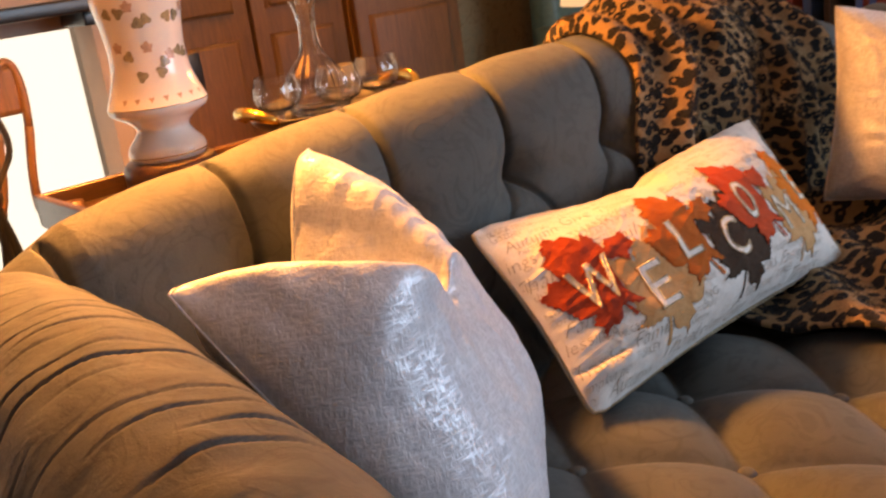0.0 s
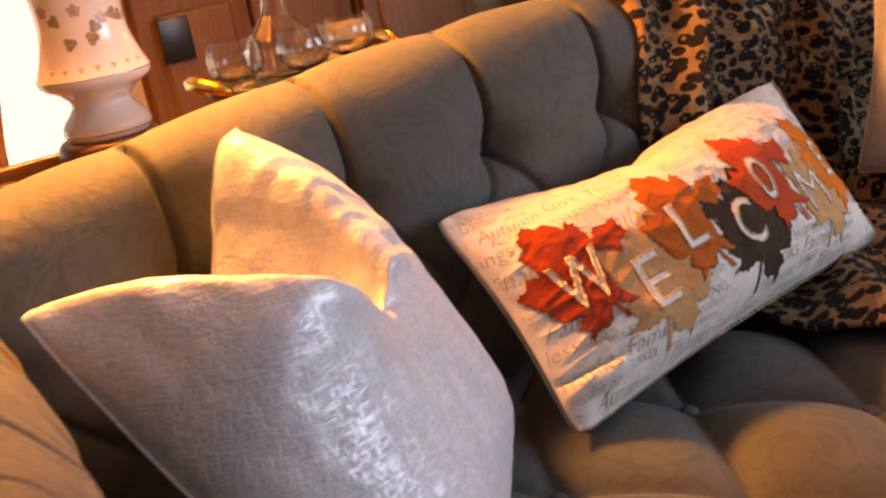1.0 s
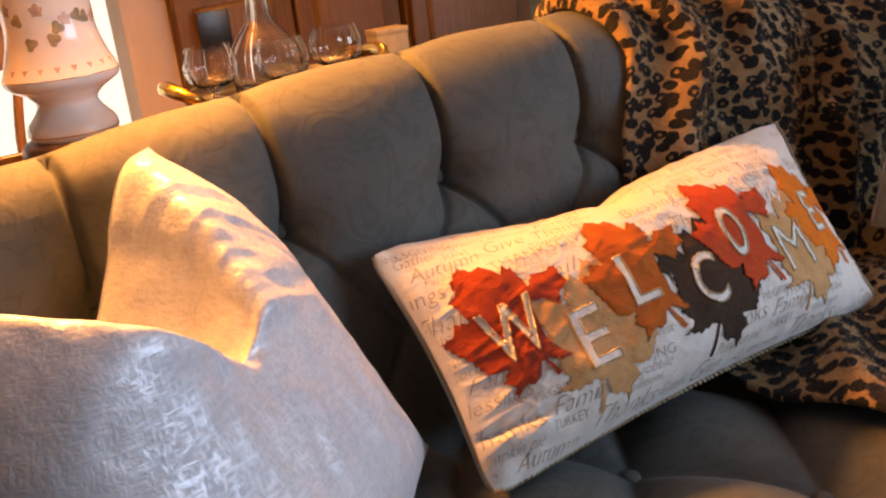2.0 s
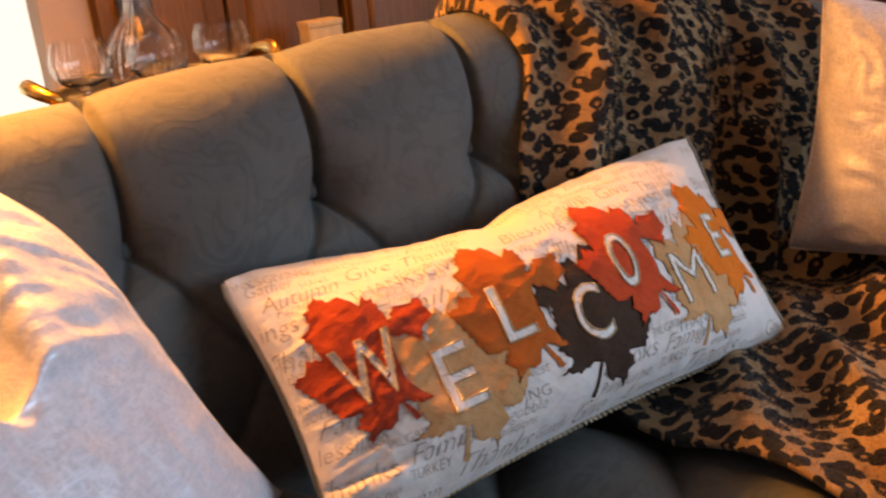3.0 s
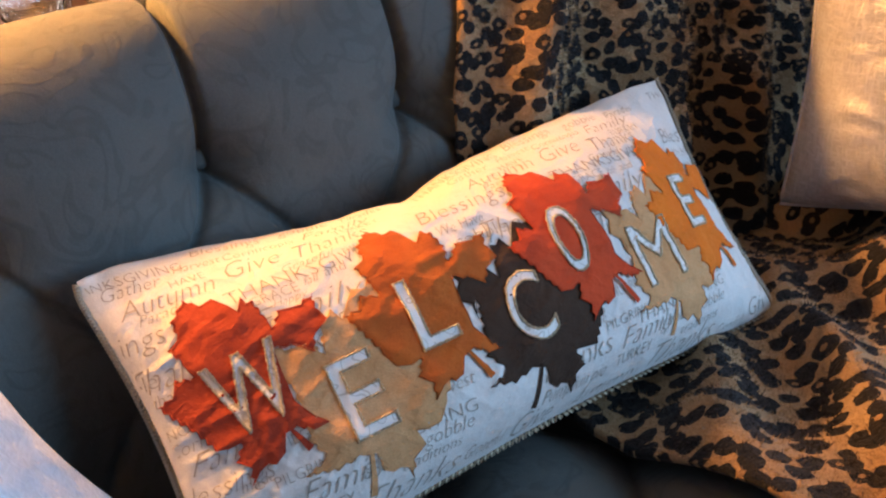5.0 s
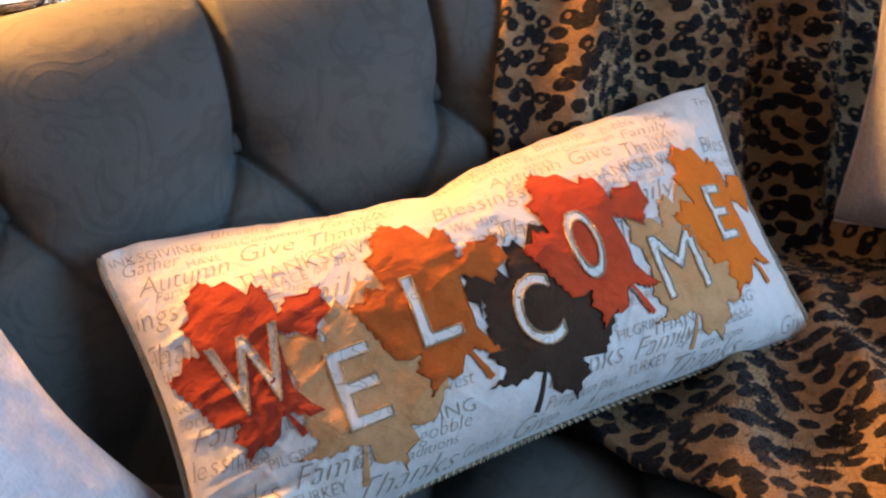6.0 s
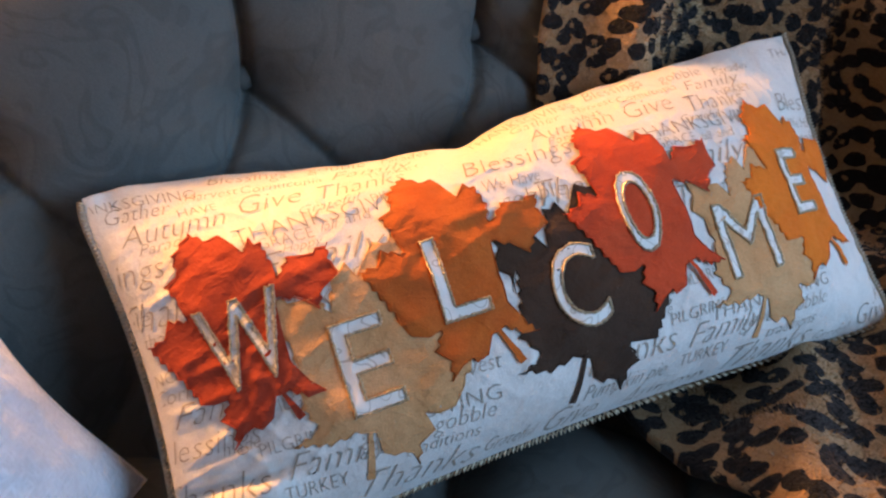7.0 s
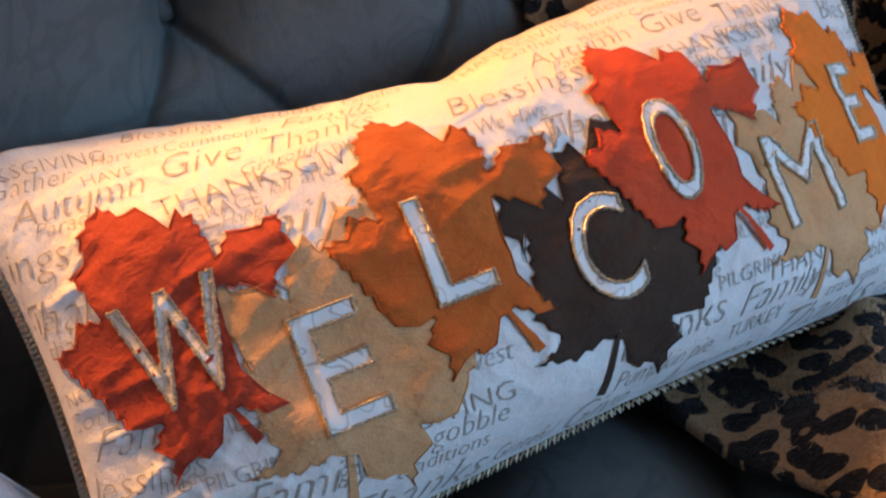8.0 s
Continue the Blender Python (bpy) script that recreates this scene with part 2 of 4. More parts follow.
def smooth_profile(points, steps=6):
    """Rounds a coarse profile with a Catmull-Rom spline."""
    out = []
    p = [points[0], *points, points[-1]]
    for i in range(1, len(p) - 2):
        for k in range(steps):
            t = k / steps
            out.append(tuple(0.5 * ((2 * b) + (c - a) * t + (2 * a - 5 * b + 4 * c - d) * t * t + (3 * b - a - 3 * c + d) * t ** 3) for a, b, c, d in zip(p[i - 1], p[i], p[i + 1], p[i + 2])))
    out.append(points[-1])
    return out


def tube(points, radius, n=8, closed=False, bm=None):
    """A round rod along points; radius is a number or a list."""
    bm = bm or bmesh.new()
    pts = [Vector(p) for p in points]
    rings = []
    for i, p in enumerate(pts):
        a = pts[i - 1] if i or closed else p
        b = pts[(i + 1) % len(pts)] if i < len(pts) - 1 or closed else p
        d = (b - a).normalized()
        side = d.cross(Vector((0.31, 0.22, 0.92))).normalized()
        up = side.cross(d)
        r = radius[i] if isinstance(radius, (list, tuple)) else radius
        rings.append([bm.verts.new(p + r * (math.cos(q) * side + math.sin(q) * up)) for q in (2 * math.pi * k / n for k in range(n))])
    for a, b in zip(rings, rings[1:] + (rings[:1] if closed else [])):
        for k in range(n):
            bm.faces.new((a[k], a[(k + 1) % n], b[(k + 1) % n], b[k]))
    if not closed:
        bm.faces.new(rings[0][::-1])
        bm.faces.new(rings[-1])
    return bm


def ease(a, b, x):
    t = min(1.0, max(0.0, (x - a) / (b - a)))
    return t * t * (3 - 2 * t)


def lerp_table(table, x):
    for (x0, y0), (x1, y1) in zip(table, table[1:]):
        if x <= x1:
            k = max(0.0, (x - x0) / (x1 - x0))
            return y0 + (y1 - y0) * k
    return table[-1][1]


def wob(x, y, z, scale):
    return noise.noise((x * scale, y * scale, z * scale))


# ------------------------------------------------ the room
ROOM_X0, ROOM_X1, ROOM_Y0, ROOM_Y1, ROOM_H = -2.6, 3.6, -3.0, 1.66, 2.55


def structure(name, bm, material, label, category):
    return tagged(part(name, bm, material, smooth=False), label, category, kind="structure")


structure("floor", box(ROOM_X0, ROOM_X1, ROOM_Y0, ROOM_Y1 + 1.2, -0.1, 0.0), M_FLOOR, "oak floor of the sitting room", "floor")
structure("ceiling", box(ROOM_X0, ROOM_X1, ROOM_Y0, ROOM_Y1 + 1.2, ROOM_H, ROOM_H + 0.1), M_CEIL, "plain pale plaster ceiling", "ceiling")
structure("wall_west", box(ROOM_X0 - 0.12, ROOM_X0, ROOM_Y0, ROOM_Y1 + 1.2, 0, ROOM_H), M_WALL, "warm beige plaster wall", "wall")
structure("wall_east", box(ROOM_X1, ROOM_X1 + 0.12, ROOM_Y0, ROOM_Y1 + 1.2, 0, ROOM_H), M_WALL, "warm beige plaster wall", "wall")
wall = box(ROOM_X0, 1.05, ROOM_Y0 - 0.12, ROOM_Y0, 0, ROOM_H)
box(3.15, ROOM_X1, ROOM_Y0 - 0.12, ROOM_Y0, 0, ROOM_H, bm=wall)
box(1.05, 3.15, ROOM_Y0 - 0.12, ROOM_Y0, 0, 0.75, bm=wall)
box(1.05, 3.15, ROOM_Y0 - 0.12, ROOM_Y0, 2.25, ROOM_H, bm=wall)
structure("wall_south", wall, M_WALL, "beige plaster wall with a wide window opening", "wall")

# rear wall: a bright window on the west, a plaster pier, then wood panelling
WIN_X0, WIN_X1, WIN_Z0, WIN_Z1 = -1.3, 0.13, 0.02, 0.98
wall = box(ROOM_X0, WIN_X0, ROOM_Y1, ROOM_Y1 + 0.12, 0, ROOM_H)
box(WIN_X0, WIN_X1, ROOM_Y1, ROOM_Y1 + 0.12, 0, WIN_Z0, bm=wall)
box(WIN_X0, WIN_X1, ROOM_Y1, ROOM_Y1 + 0.12, WIN_Z1, ROOM_H, bm=wall)
box(WIN_X1, 0.25, ROOM_Y1, ROOM_Y1 + 0.12, 0, ROOM_H, bm=wall)
structure("wall_north", wall, M_WALL, "beige plaster wall with a bright window opening", "wall")
structure("wall_mottled", box(1.2, ROOM_X1, ROOM_Y1 + 1.08, ROOM_Y1 + 1.2, 0, ROOM_H), M_PAPER, "mottled olive-beige wall behind the cabinets", "wall")
structure("wall_rear", box(0.2, 1.2, ROOM_Y1 + 1.08, ROOM_Y1 + 1.2, 0, ROOM_H), M_WALL, "plain wall behind the cabinets", "wall")
structure("backdrop", box(ROOM_X0, 0.3, ROOM_Y1 + 0.6, ROOM_Y1 + 0.62, -0.05, ROOM_H), M_DAYLIGHT, "white daylight outside the rear window", "backdrop")


# ------------------------------------------------ sofa
MID = 0.28            # middle of the sofa, in x
PITCH = 0.2185        # spacing of the buttons on the back
TUFT_X = 0.265        # one column of them
ROW_Z, ROW_H = 0.735, 0.15
BACK_X0, BACK_X1 = MID - 1.0, MID + 1.0
PROFILE = smooth_profile([(-0.035, 0.36), (-0.02, 0.46), (-0.002, 0.56), (0.012, 0.66), (0.022, 0.74), (0.04, 0.81), (0.08, 0.866), (0.14, 0.888), (0.195, 0.868), (0.225, 0.81), (0.235, 0.7), (0.235, 0.5), (0.235, 0.26)], 8)


def crest(x):
    d = abs(x - MID)
    return 0.006 - (0.14 if x > MID else 0.082) * d * d - 0.35 * max(0.0, d - 0.86)


def puff(d, power=0.42):
    d = min(0.5, math.sqrt(d * d + 0.0004))
    return max(0.0, 1 - (1 - 2 * d) ** 2) ** power


def nearest(v):
    return abs(v - round(v))


def back_tuft(x, y, z0):
    """How deep the cloth is drawn in at a place of the back."""
    p, q = (x - TUFT_X) / PITCH, (ROW_Z - z0) / ROW_H
    if y > 0.15:
        return 0.004
    if q < 0:
        h = puff(nearest(p), 0.3) ** (1.0 + 1.0 * math.exp(q * 5))
        fade = 1 - 0.82 * ease(0.0, 1.05, -q)
        deep = 0.056 * (1 - h) * fade
        deep += 0.015 * math.exp(-(nearest(p) * PITCH / 0.0045) ** 2)
    else:
        h = puff(nearest(p + q / 2), 0.3) * puff(nearest(p - q / 2), 0.3)
        deep = (0.05 - 0.03 * ease(0.0, 0.3, q)) * (1 - h)
        deep += 0.012 * math.exp(-(min(nearest(p + q / 2), nearest(p - q / 2)) * PITCH / 0.005) ** 2) * math.exp(-1.5 * q)
    bx, bz = nearest(p) * PITCH, (z0 - ROW_Z)
    deep += 0.016 * math.exp(-(bx * bx + bz * bz) / 0.0008)
    return deep


def back_at(x, k, lift=0.0, tuft=1.0):
    """A place on the sofa's back: x along it, k from 0 (seat) over the crest to 1 (behind)."""
    f = k * (len(PROFILE) - 1)
    i = min(int(f), len(PROFILE) - 2)
    (y0, z0), (y1, z1) = PROFILE[i], PROFILE[i + 1]
    t = f - i
    y, z = y0 + (y1 - y0) * t, z0 + (z1 - z0) * t
    ny, nz = -(z1 - z0), (y1 - y0)
    n = math.hypot(ny, nz)
    ny, nz = ny / n, nz / n
    d = lift - tuft * back_tuft(x, y, z) + 0.003 * wob(x, y, z, 9)
    zz = z + crest(x) * ease(0.45, 0.85, z)
    return Vector((x, y + ny * d, zz + nz * d))


SEAT_Z, SEAT_ROW, SEAT_PITCH = 0.468, 0.167, 0.228
SEAT_X, SEAT_Y = -0.040, -0.374


def seat_z(x, y, tuft=1.0):
    p, q = (x - SEAT_X) / SEAT_PITCH, (y - SEAT_Y) / SEAT_ROW
    h = puff(nearest(p + q / 2)) * puff(nearest(p - q / 2))
    z = SEAT_Z - tuft * 0.055 * (1 - h) + 0.003 * wob(x, y, 0, 8)
    front = max(0.0, -0.72 - y)
    return z - 3.2 * front * front - 0.02 * ease(-0.66, -0.8, y)


sofa = thing("sofa", (MID, -0.3, 0), "grey-taupe button-tufted camelback sofa with rolled arms", "sofa")
part("back", grid(860, 210, lambda u, v: back_at(BACK_X0 + (BACK_X1 - BACK_X0) * u, v)), M_SOFA, sofa, "deep-buttoned camelback with pleated top roll")
part("seat_cushion", grid(420, 190, lambda u, v: Vector((BACK_X0 + (BACK_X1 - BACK_X0) * u, 0.0 - 0.86 * v, seat_z(BACK_X0 + (BACK_X1 - BACK_X0) * u, 0.0 - 0.86 * v)))), M_SOFA, sofa, "tufted bench seat")


def arm_at(u, v, side):
    """Rolled arm: u from the back to the front, v round the roll."""
    y = 0.10 - 0.92 * u
    cx = MID + side * (0.965 + 0.13 * max(0.0, -y))
    a = radians(-75 + 285 * v)
    r = 0.1
    q = y * 34 + 1.1 * math.sin(v * 5 + 1) + 1.2 * wob(y, v * 0.6, 0, 3.5)
    pleat = -0.008 * math.exp(-(nearest(q) / 0.05) ** 2) * max(0.0, 2.0 * wob(round(q) * 1.7, v * 3.5, 2, 1.0) + 0.10) * ease(0.08, 0.25, v)
    pleat += 0.0035 * math.sin(q * 3.1) * max(0.0, wob(y, v * 2, 1, 4))
    pleat += 0.004 * wob(y * 3, v * 2, 4, 6)
    r += pleat
    x, z = cx - side * r * math.cos(a), 0.74 - 0.03 * ease(-0.3, 0.08, y) + r * math.sin(a)
    if v > 0.93:
        z -= (v - 0.93) * 4.5
        x = cx + side * (0.075 + 0.01 * v)
    if v < 0.06:
        z -= (0.06 - v) * 6
    return Vector((x, y, z))


for side in (-1, 1):
    arm = grid(420, 90, lambda u, v: arm_at(u, v, side))
    part("arm", arm, M_SOFA, sofa, "rolled arm with gathered pleats")
    cx = MID + side * (0.965 + 0.13 * 0.82)
    face = lathe([(0.001, 0), (0.06, 0.012), (0.09, 0.006), (0.1, -0.01)], n=32)
    face.transform(pose(cx, -0.82, 0.74, 90))
    part("arm_front", face, M_SOFA, sofa)
frame_bm = box(BACK_X0 - 0.02, BACK_X1 + 0.02, -0.82, 0.2, 0.14, 0.40, 0.02)
part("base_frame", frame_bm, M_SOFA, sofa)
for x in (BACK_X0 + 0.05, BACK_X1 - 0.05):
    for y in (-0.76, 0.15):
        part("leg", lathe(smooth_profile([(0.018, 0), (0.026, 0.04), (0.02, 0.07), (0.035, 0.14)]), (x, y, 0), 16), M_DARKWOOD, sofa, "dark turned wooden leg")


def button_bm():
    return lathe(smooth_profile([(0.0005, 0.007), (0.007, 0.006), (0.0115, 0.002), (0.012, -0.003)], 4), n=16)


for k in range(-3, 4):
    x = TUFT_X + k * PITCH
    best = min((back_at(x, j / 400) for j in range(40, 260)), key=lambda c: abs(c.z - ROW_Z - crest(x) * 0.9))
    b = button_bm()
    b.transform(Matrix.Translation(best + Vector((0, -0.005, 0))) @ pose(0, 0, 0, 82))
    part("button", b, M_SOFA, sofa)
for j in range(-2, 3):
    for k in range(-4, 7):
        x, y = SEAT_X + (k + 0.5 * (j % 2)) * SEAT_PITCH, SEAT_Y + j * SEAT_ROW
        if BACK_X0 + 0.1 < x < BACK_X1 - 0.1 and -0.72 < y < -0.08:
            b = button_bm()
            b.transform(pose(x, y, seat_z(x, y) + 0.003))
            part("button", b, M_SOFA, sofa)


# ------------------------------------------------ cushions


class Cushion:
    """A stuffed cushion between four corners; front(u, v) is its outer face, u to the side and v down."""

    def __init__(self, tl, tr, br, bl, front, back, pinch=0.015, power=3.0, dent=None, wrinkle=0.003, full=0.6, skew=(1.0, 1.0), power_v=None):
        self.full, self.skew, self.power_v = full, skew, power_v or power
        self.c = [Vector(c) for c in (tl, tr, br, bl)]
        self.f, self.b, self.pinch, self.power, self.dent, self.wrinkle = front, back, pinch, power, dent, wrinkle
        a, d = self.c[1] - self.c[0], self.c[3] - self.c[0]
        self.n = d.cross(a).normalized()
        self.right, self.down = a.normalized(), d.normalized()
        self.w, self.h = a.length, d.length

    def flat(self, u, v):
        tl, tr, br, bl = self.c
        p = tl * (1 - u) * (1 - v) + tr * u * (1 - v) + br * u * v + bl * (1 - u) * v
        su, sv = math.sin(math.pi * u) ** 1.2 if 0 < u < 1 else 0, math.sin(math.pi * v) ** 1.2 if 0 < v < 1 else 0
        p += self.down * self.pinch * su * math.copysign(abs(1 - 2 * v) ** 5, 0.5 - v)
        p += self.right * self.pinch * sv * math.copysign(abs(1 - 2 * u) ** 5, 0.5 - u)
        return p

    def bulge(self, u, v):
        u, v = min(1, max(0, u)) ** self.skew[0], min(1, max(0, v)) ** self.skew[1]
        return (max(0, 1 - abs(2 * u - 1) ** self.power) * max(0, 1 - abs(2 * v - 1) ** self.power_v)) ** self.full

    def front(self, u, v, lift=0.0):
        b = self.bulge(u, v)
        p = self.flat(u, v) + self.n * (self.f * b + lift)
        p += self.n * self.wrinkle * min(1, 3 * b) * (noise.noise((u * 9, v * 7, 2.0)) + 0.5 * noise.noise((u * 24, v * 14, 5.0)))
        if self.dent:
            p += self.dent(self, u, v, b)
        return p

    def rear(self, u, v):
        p = self.flat(u, v) - self.n * self.b * self.bulge(u, v)
        if self.dent:
            p += self.dent(self, u, v, self.bulge(u, v))
        return p

    def mesh(self, nu, nv):
        bm = grid(nu, nv, lambda u, v: self.front(u, v))
        merge(bm, grid(nu, nv, lambda u, v: self.rear(1 - u, v)))
        bmesh.ops.remove_doubles(bm, verts=bm.verts[:], dist=0.0002)
        return bm

    def edge(self, n, sides="trbl"):
        pts = []
        for s in sides:
            for k in range(n):
                t = k / n
                u, v = {"t": (t, 0), "r": (1, t), "b": (1 - t, 1), "l": (0, 1 - t)}[s]
                pts.append(self.front(u, v))
        return pts


def chop(c, u, v, b):
    """The dent of a hand's edge in the middle of the upper side."""
    w, shut = u - 0.48, max(0.04, 1 - v / 0.6)
    vee = max(0.0, 1 - math.sqrt(w * w + 0.0028) / (0.46 * shut))
    vee = vee * vee * (3 - 2 * vee) * 0.5 + vee * 0.5 if vee > 0.35 else vee * vee * 2.25
    s = (Vector((0, 0, -0.168)) + c.down * 0.02) * vee * (1 - ease(0.0, 0.6, v))
    s += (c.n * 0.03 + Vector((0, 0, 0.004))) * math.exp(-((u - 0.22) / 0.2) ** 2) * (1 - ease(0.25, 0.8, v)) * min(1.0, b * 2.0)
    s -= c.n * 0.004 * math.exp(-((u - 0.75) / 0.16) ** 2) * (1 - ease(0.15, 0.6, v)) * min(1.0, b * 1.6)
    s += (c.n * 0.05 - Vector((0, 0, 0.034))) * math.exp(-((v - 0.27) / 0.15) ** 2) * math.exp(-((u - 0.32) / 0.27) ** 2) * min(1.0, b * 1.5)
    s -= c.right * 0.028 * math.sin(math.pi * v) * (1 - ease(0.0, 0.4, u))
    s -= (c.n * 0.055 - Vector((0, 0, 0.012))) * (1 - ease(0.0, 0.3, v)) * math.exp(-((u - 0.3) / 0.2) ** 2)
    s += c.right * (0.018 * math.exp(-((v - 0.34) / 0.2) ** 2) - 0.012 * math.exp(-((v - 0.75) / 0.2) ** 2)) * ease(0.6, 0.95, u)
    ridge = math.exp(-((v - 0.42 - 0.25 * (u - 0.5)) / 0.03) ** 2) * math.exp(-((u - 0.64) / 0.13) ** 2)
    s += c.n * 0.012 * ridge
    s += c.n * 0.012 * min(1.0, b * 1.5) * math.exp(-((u - 0.67) / 0.10) ** 2) * math.exp(-((v - 0.40) / 0.055) ** 2)
    for k, (pu, pv, ang) in enumerate(((0.80, 0.16, 1.0), (0.76, 0.22, 0.9), (0.82, 0.30, 1.1), (0.72, 0.33, 0.8), (0.86, 0.40, 1.2), (0.80, 0.10, 1.0), (0.70, 0.42, 0.7))):
        q = (v - pv) - ang * (u - pu)
        s += c.n * (0.0026 if k % 2 else -0.0026) * math.exp(-(q / 0.020) ** 2) * math.exp(-((u - pu) / 0.08) ** 2)
    return s


def seam(name, c, n, radius, material, parent):
    part(name, tube(c.edge(n), radius, 6, True), material, parent)


white = Cushion((-0.601, -0.165, 0.812), (-0.315, 0.024, 0.860), (-0.114, -0.092, 0.494), (-0.42, -0.39, 0.474), 0.098, 0.055, -0.004, 2.9, chop, 0.0045, 0.6)
cushion = thing("cushion", (-0.4, -0.25, 0.47), "pale shimmering satin cushion with a chopped top, by the sofa arm", "cushion", "satin cushions")
part("cover", white.mesh(130, 130), M_SHIMMER, cushion)
seam("seam", white, 40, 0.0012, M_SHIMMER, cushion)

def creases(c, u, v, b):
    """Fine puckers running in from the side seam."""
    return c.n * 0.005 * (1 - ease(0.05, 0.8, u)) * min(1, 2 * b) * math.sin(v * 60 + 14 * wob(u, v, 0, 5)) * (0.4 + wob(v, 1, 0, 9))


far = Cushion((0.715, -0.103, 0.874), (0.93, -0.37, 0.82), (0.90, -0.46, 0.495), (0.655, -0.108, 0.543), 0.12, 0.06, 0.012, 2.6, creases, 0.004)
cushion = thing("cushion", (0.85, -0.3, 0.48), "pale shimmering satin cushion standing on the leopard throw", "cushion", "satin cushions")
part("cover", far.mesh(56, 56), M_SHIMMER, cushion)
seam("seam", far, 40, 0.0022, M_SHIMMER, cushion)


def felt_relief(px, py):
    """Soft wrinkles of the appliqued part of the pillow's face."""
    ridge = max(0.0, 1 - 4.2 * abs(noise.noise((px * 20 + 3, py * 50 + px * 22, 5.1))))
    broad = max(0.0, 1 - 3.6 * abs(noise.noise((px * 30 - py * 22, py * 26 + 7, 2.0))))
    mask = ease(0.05, 0.08, py) * (1 - ease(0.235, 0.27, py)) * ease(0.01, 0.04, px)
    return 0.0023 * mask * (ridge * ridge * (0.5 + wob(px, py, 3, 30)) + 0.5 * broad * broad)


def fold(c, u, v, b):
    """A tuck across the lower corner, a sag of the upper edge and puckers along the seams."""
    q = v - 0.80 - 0.16 * u
    reach = (1 - ease(0.10, 0.165, u)) * min(1, 4 * b)
    s = c.n * (-0.011 * math.exp(-(q / 0.016) ** 2) + 0.009 * math.exp(-((q - 0.055) / 0.04) ** 2)) * reach
    s += c.down * (0.018 * math.exp(-((u - 0.38) / 0.20) ** 2) + 0.008 * math.exp(-((u - 0.47) / 0.04) ** 2)) * (1 - ease(0.0, 0.3, v))
    s += c.n * felt_relief(u * 0.63, v * 0.285)
    rim = (1 - ease(0.0, 0.16, v)) + ease(0.86, 1.0, v)
    for cu, cv, r in ((0, 0, 0.004), (1, 0, 0.003), (0, 1, 0.006), (1, 1, 0.003)):
        near = math.exp(-(((u - cu) / 0.024) ** 2 + ((v - cv) / 0.052) ** 2))
        s += (c.right * (1 - 2 * cu) + c.down * (1 - 2 * cv)) * r * near
    s -= c.down * 0.003 * math.exp(-((v - 0.05) / 0.032) ** 2) * math.sin(math.pi * min(1, max(0, u))) ** 0.3
    s -= c.right * (0.002 * math.exp(-((u - 0.022) / 0.014) ** 2) - 0.003 * math.exp(-((1 - u - 0.022) / 0.014) ** 2)) * math.sin(math.pi * min(1, max(0, v))) ** 0.3
    side = 1 - ease(0.03, 0.2, u)
    line = max(0.0, 1 - 3.6 * abs(noise.noise((u * 7, v * 15 + u * 6, 4.0))))
    s += c.n * 0.0030 * (line * line - 0.2) * side * min(1, 3 * b)
    top = max(0.0, 1 - 4.5 * abs(noise.noise((u * 30, v * 13 + u * 3, 8.0))))
    s += c.n * 0.0018 * top * top * (1 - ease(0.12, 0.5, v)) * min(1, 3 * b)
    s += c.n * 0.003 * rim * math.sin(u * 95 + 4 * wob(u, v, 0, 9)) * (0.5 + wob(u, 2, 0, 8))
    return s


wel = Cushion((-0.112, -0.013, 0.701), (0.518, -0.048, 0.719), (0.507, -0.219, 0.502), (-0.106, -0.199, 0.475), 0.098, 0.045, 0.012, 2.52, fold, 0.0030, 0.88, (0.93, 1.32), 3.38)
WW, WH = 0.63, 0.285
welcome = thing("lumbar_pillow", (0.19, -0.27, 0.49), "white printed lumbar pillow with felt autumn leaves and welcome letters", "pillow")
part("cover", wel.mesh(330, 170), M_LINEN, welcome)


def on_pillow(x, y, lift):
    """A place on the pillow's face from metres across and down it."""
    return wel.front(x / WW, y / WH, lift)


# looped crochet trim along the sides and the lower edge
edge = wel.edge(90, "rbl")
loops = []
for a, b in zip(edge, edge[1:]):
    out = ((a + b) / 2 - sum(wel.c, Vector()) / 4)
    out = (out - wel.n * out.dot(wel.n)).normalized()
    for k in range(4):
        loops.append(a.lerp(b, k / 4) + out * (0.0042 if k % 2 else 0.0) + wel.n * (0.001 if k in (1, 2) else -0.001))
part("crochet_trim", tube(loops, 0.0011, 5), M_TRIM, welcome, "beige looped crochet edging")

# outline of a maple leaf in metres: the origin at the stem, y down the cloth
LEAF = [(-0.004, 0.004), (-0.010, 0.017), (-0.019, 0.021), (-0.023, 0.017), (-0.031, 0.020), (-0.040, 0.028), (-0.038, 0.012), (-0.045, 0.006), (-0.037, -0.007),
        (-0.047, -0.006), (-0.058, -0.008), (-0.064, -0.022), (-0.071, -0.038), (-0.082, -0.061), (-0.066, -0.063), (-0.062, -0.072), (-0.048, -0.066),
        (-0.050, -0.078), (-0.057, -0.094), (-0.045, -0.099), (-0.044, -0.114), (-0.027, -0.130), (-0.014, -0.117), (-0.007, -0.119), (0.004, -0.097),
        (0.011, -0.107), (0.014, -0.101), (0.020, -0.101), (0.022, -0.086), (0.020, -0.073), (0.030, -0.084), (0.042, -0.082), (0.062, -0.086), (0.058, -0.072),
        (0.061, -0.062), (0.050, -0.056), (0.042, -0.043), (0.033, -0.051), (0.015, -0.058), (0.014, -0.036), (0.013, -0.014), (0.022, 0.000), (0.031, 0.011), (0.017, 0.010), (0.004, 0.003)]


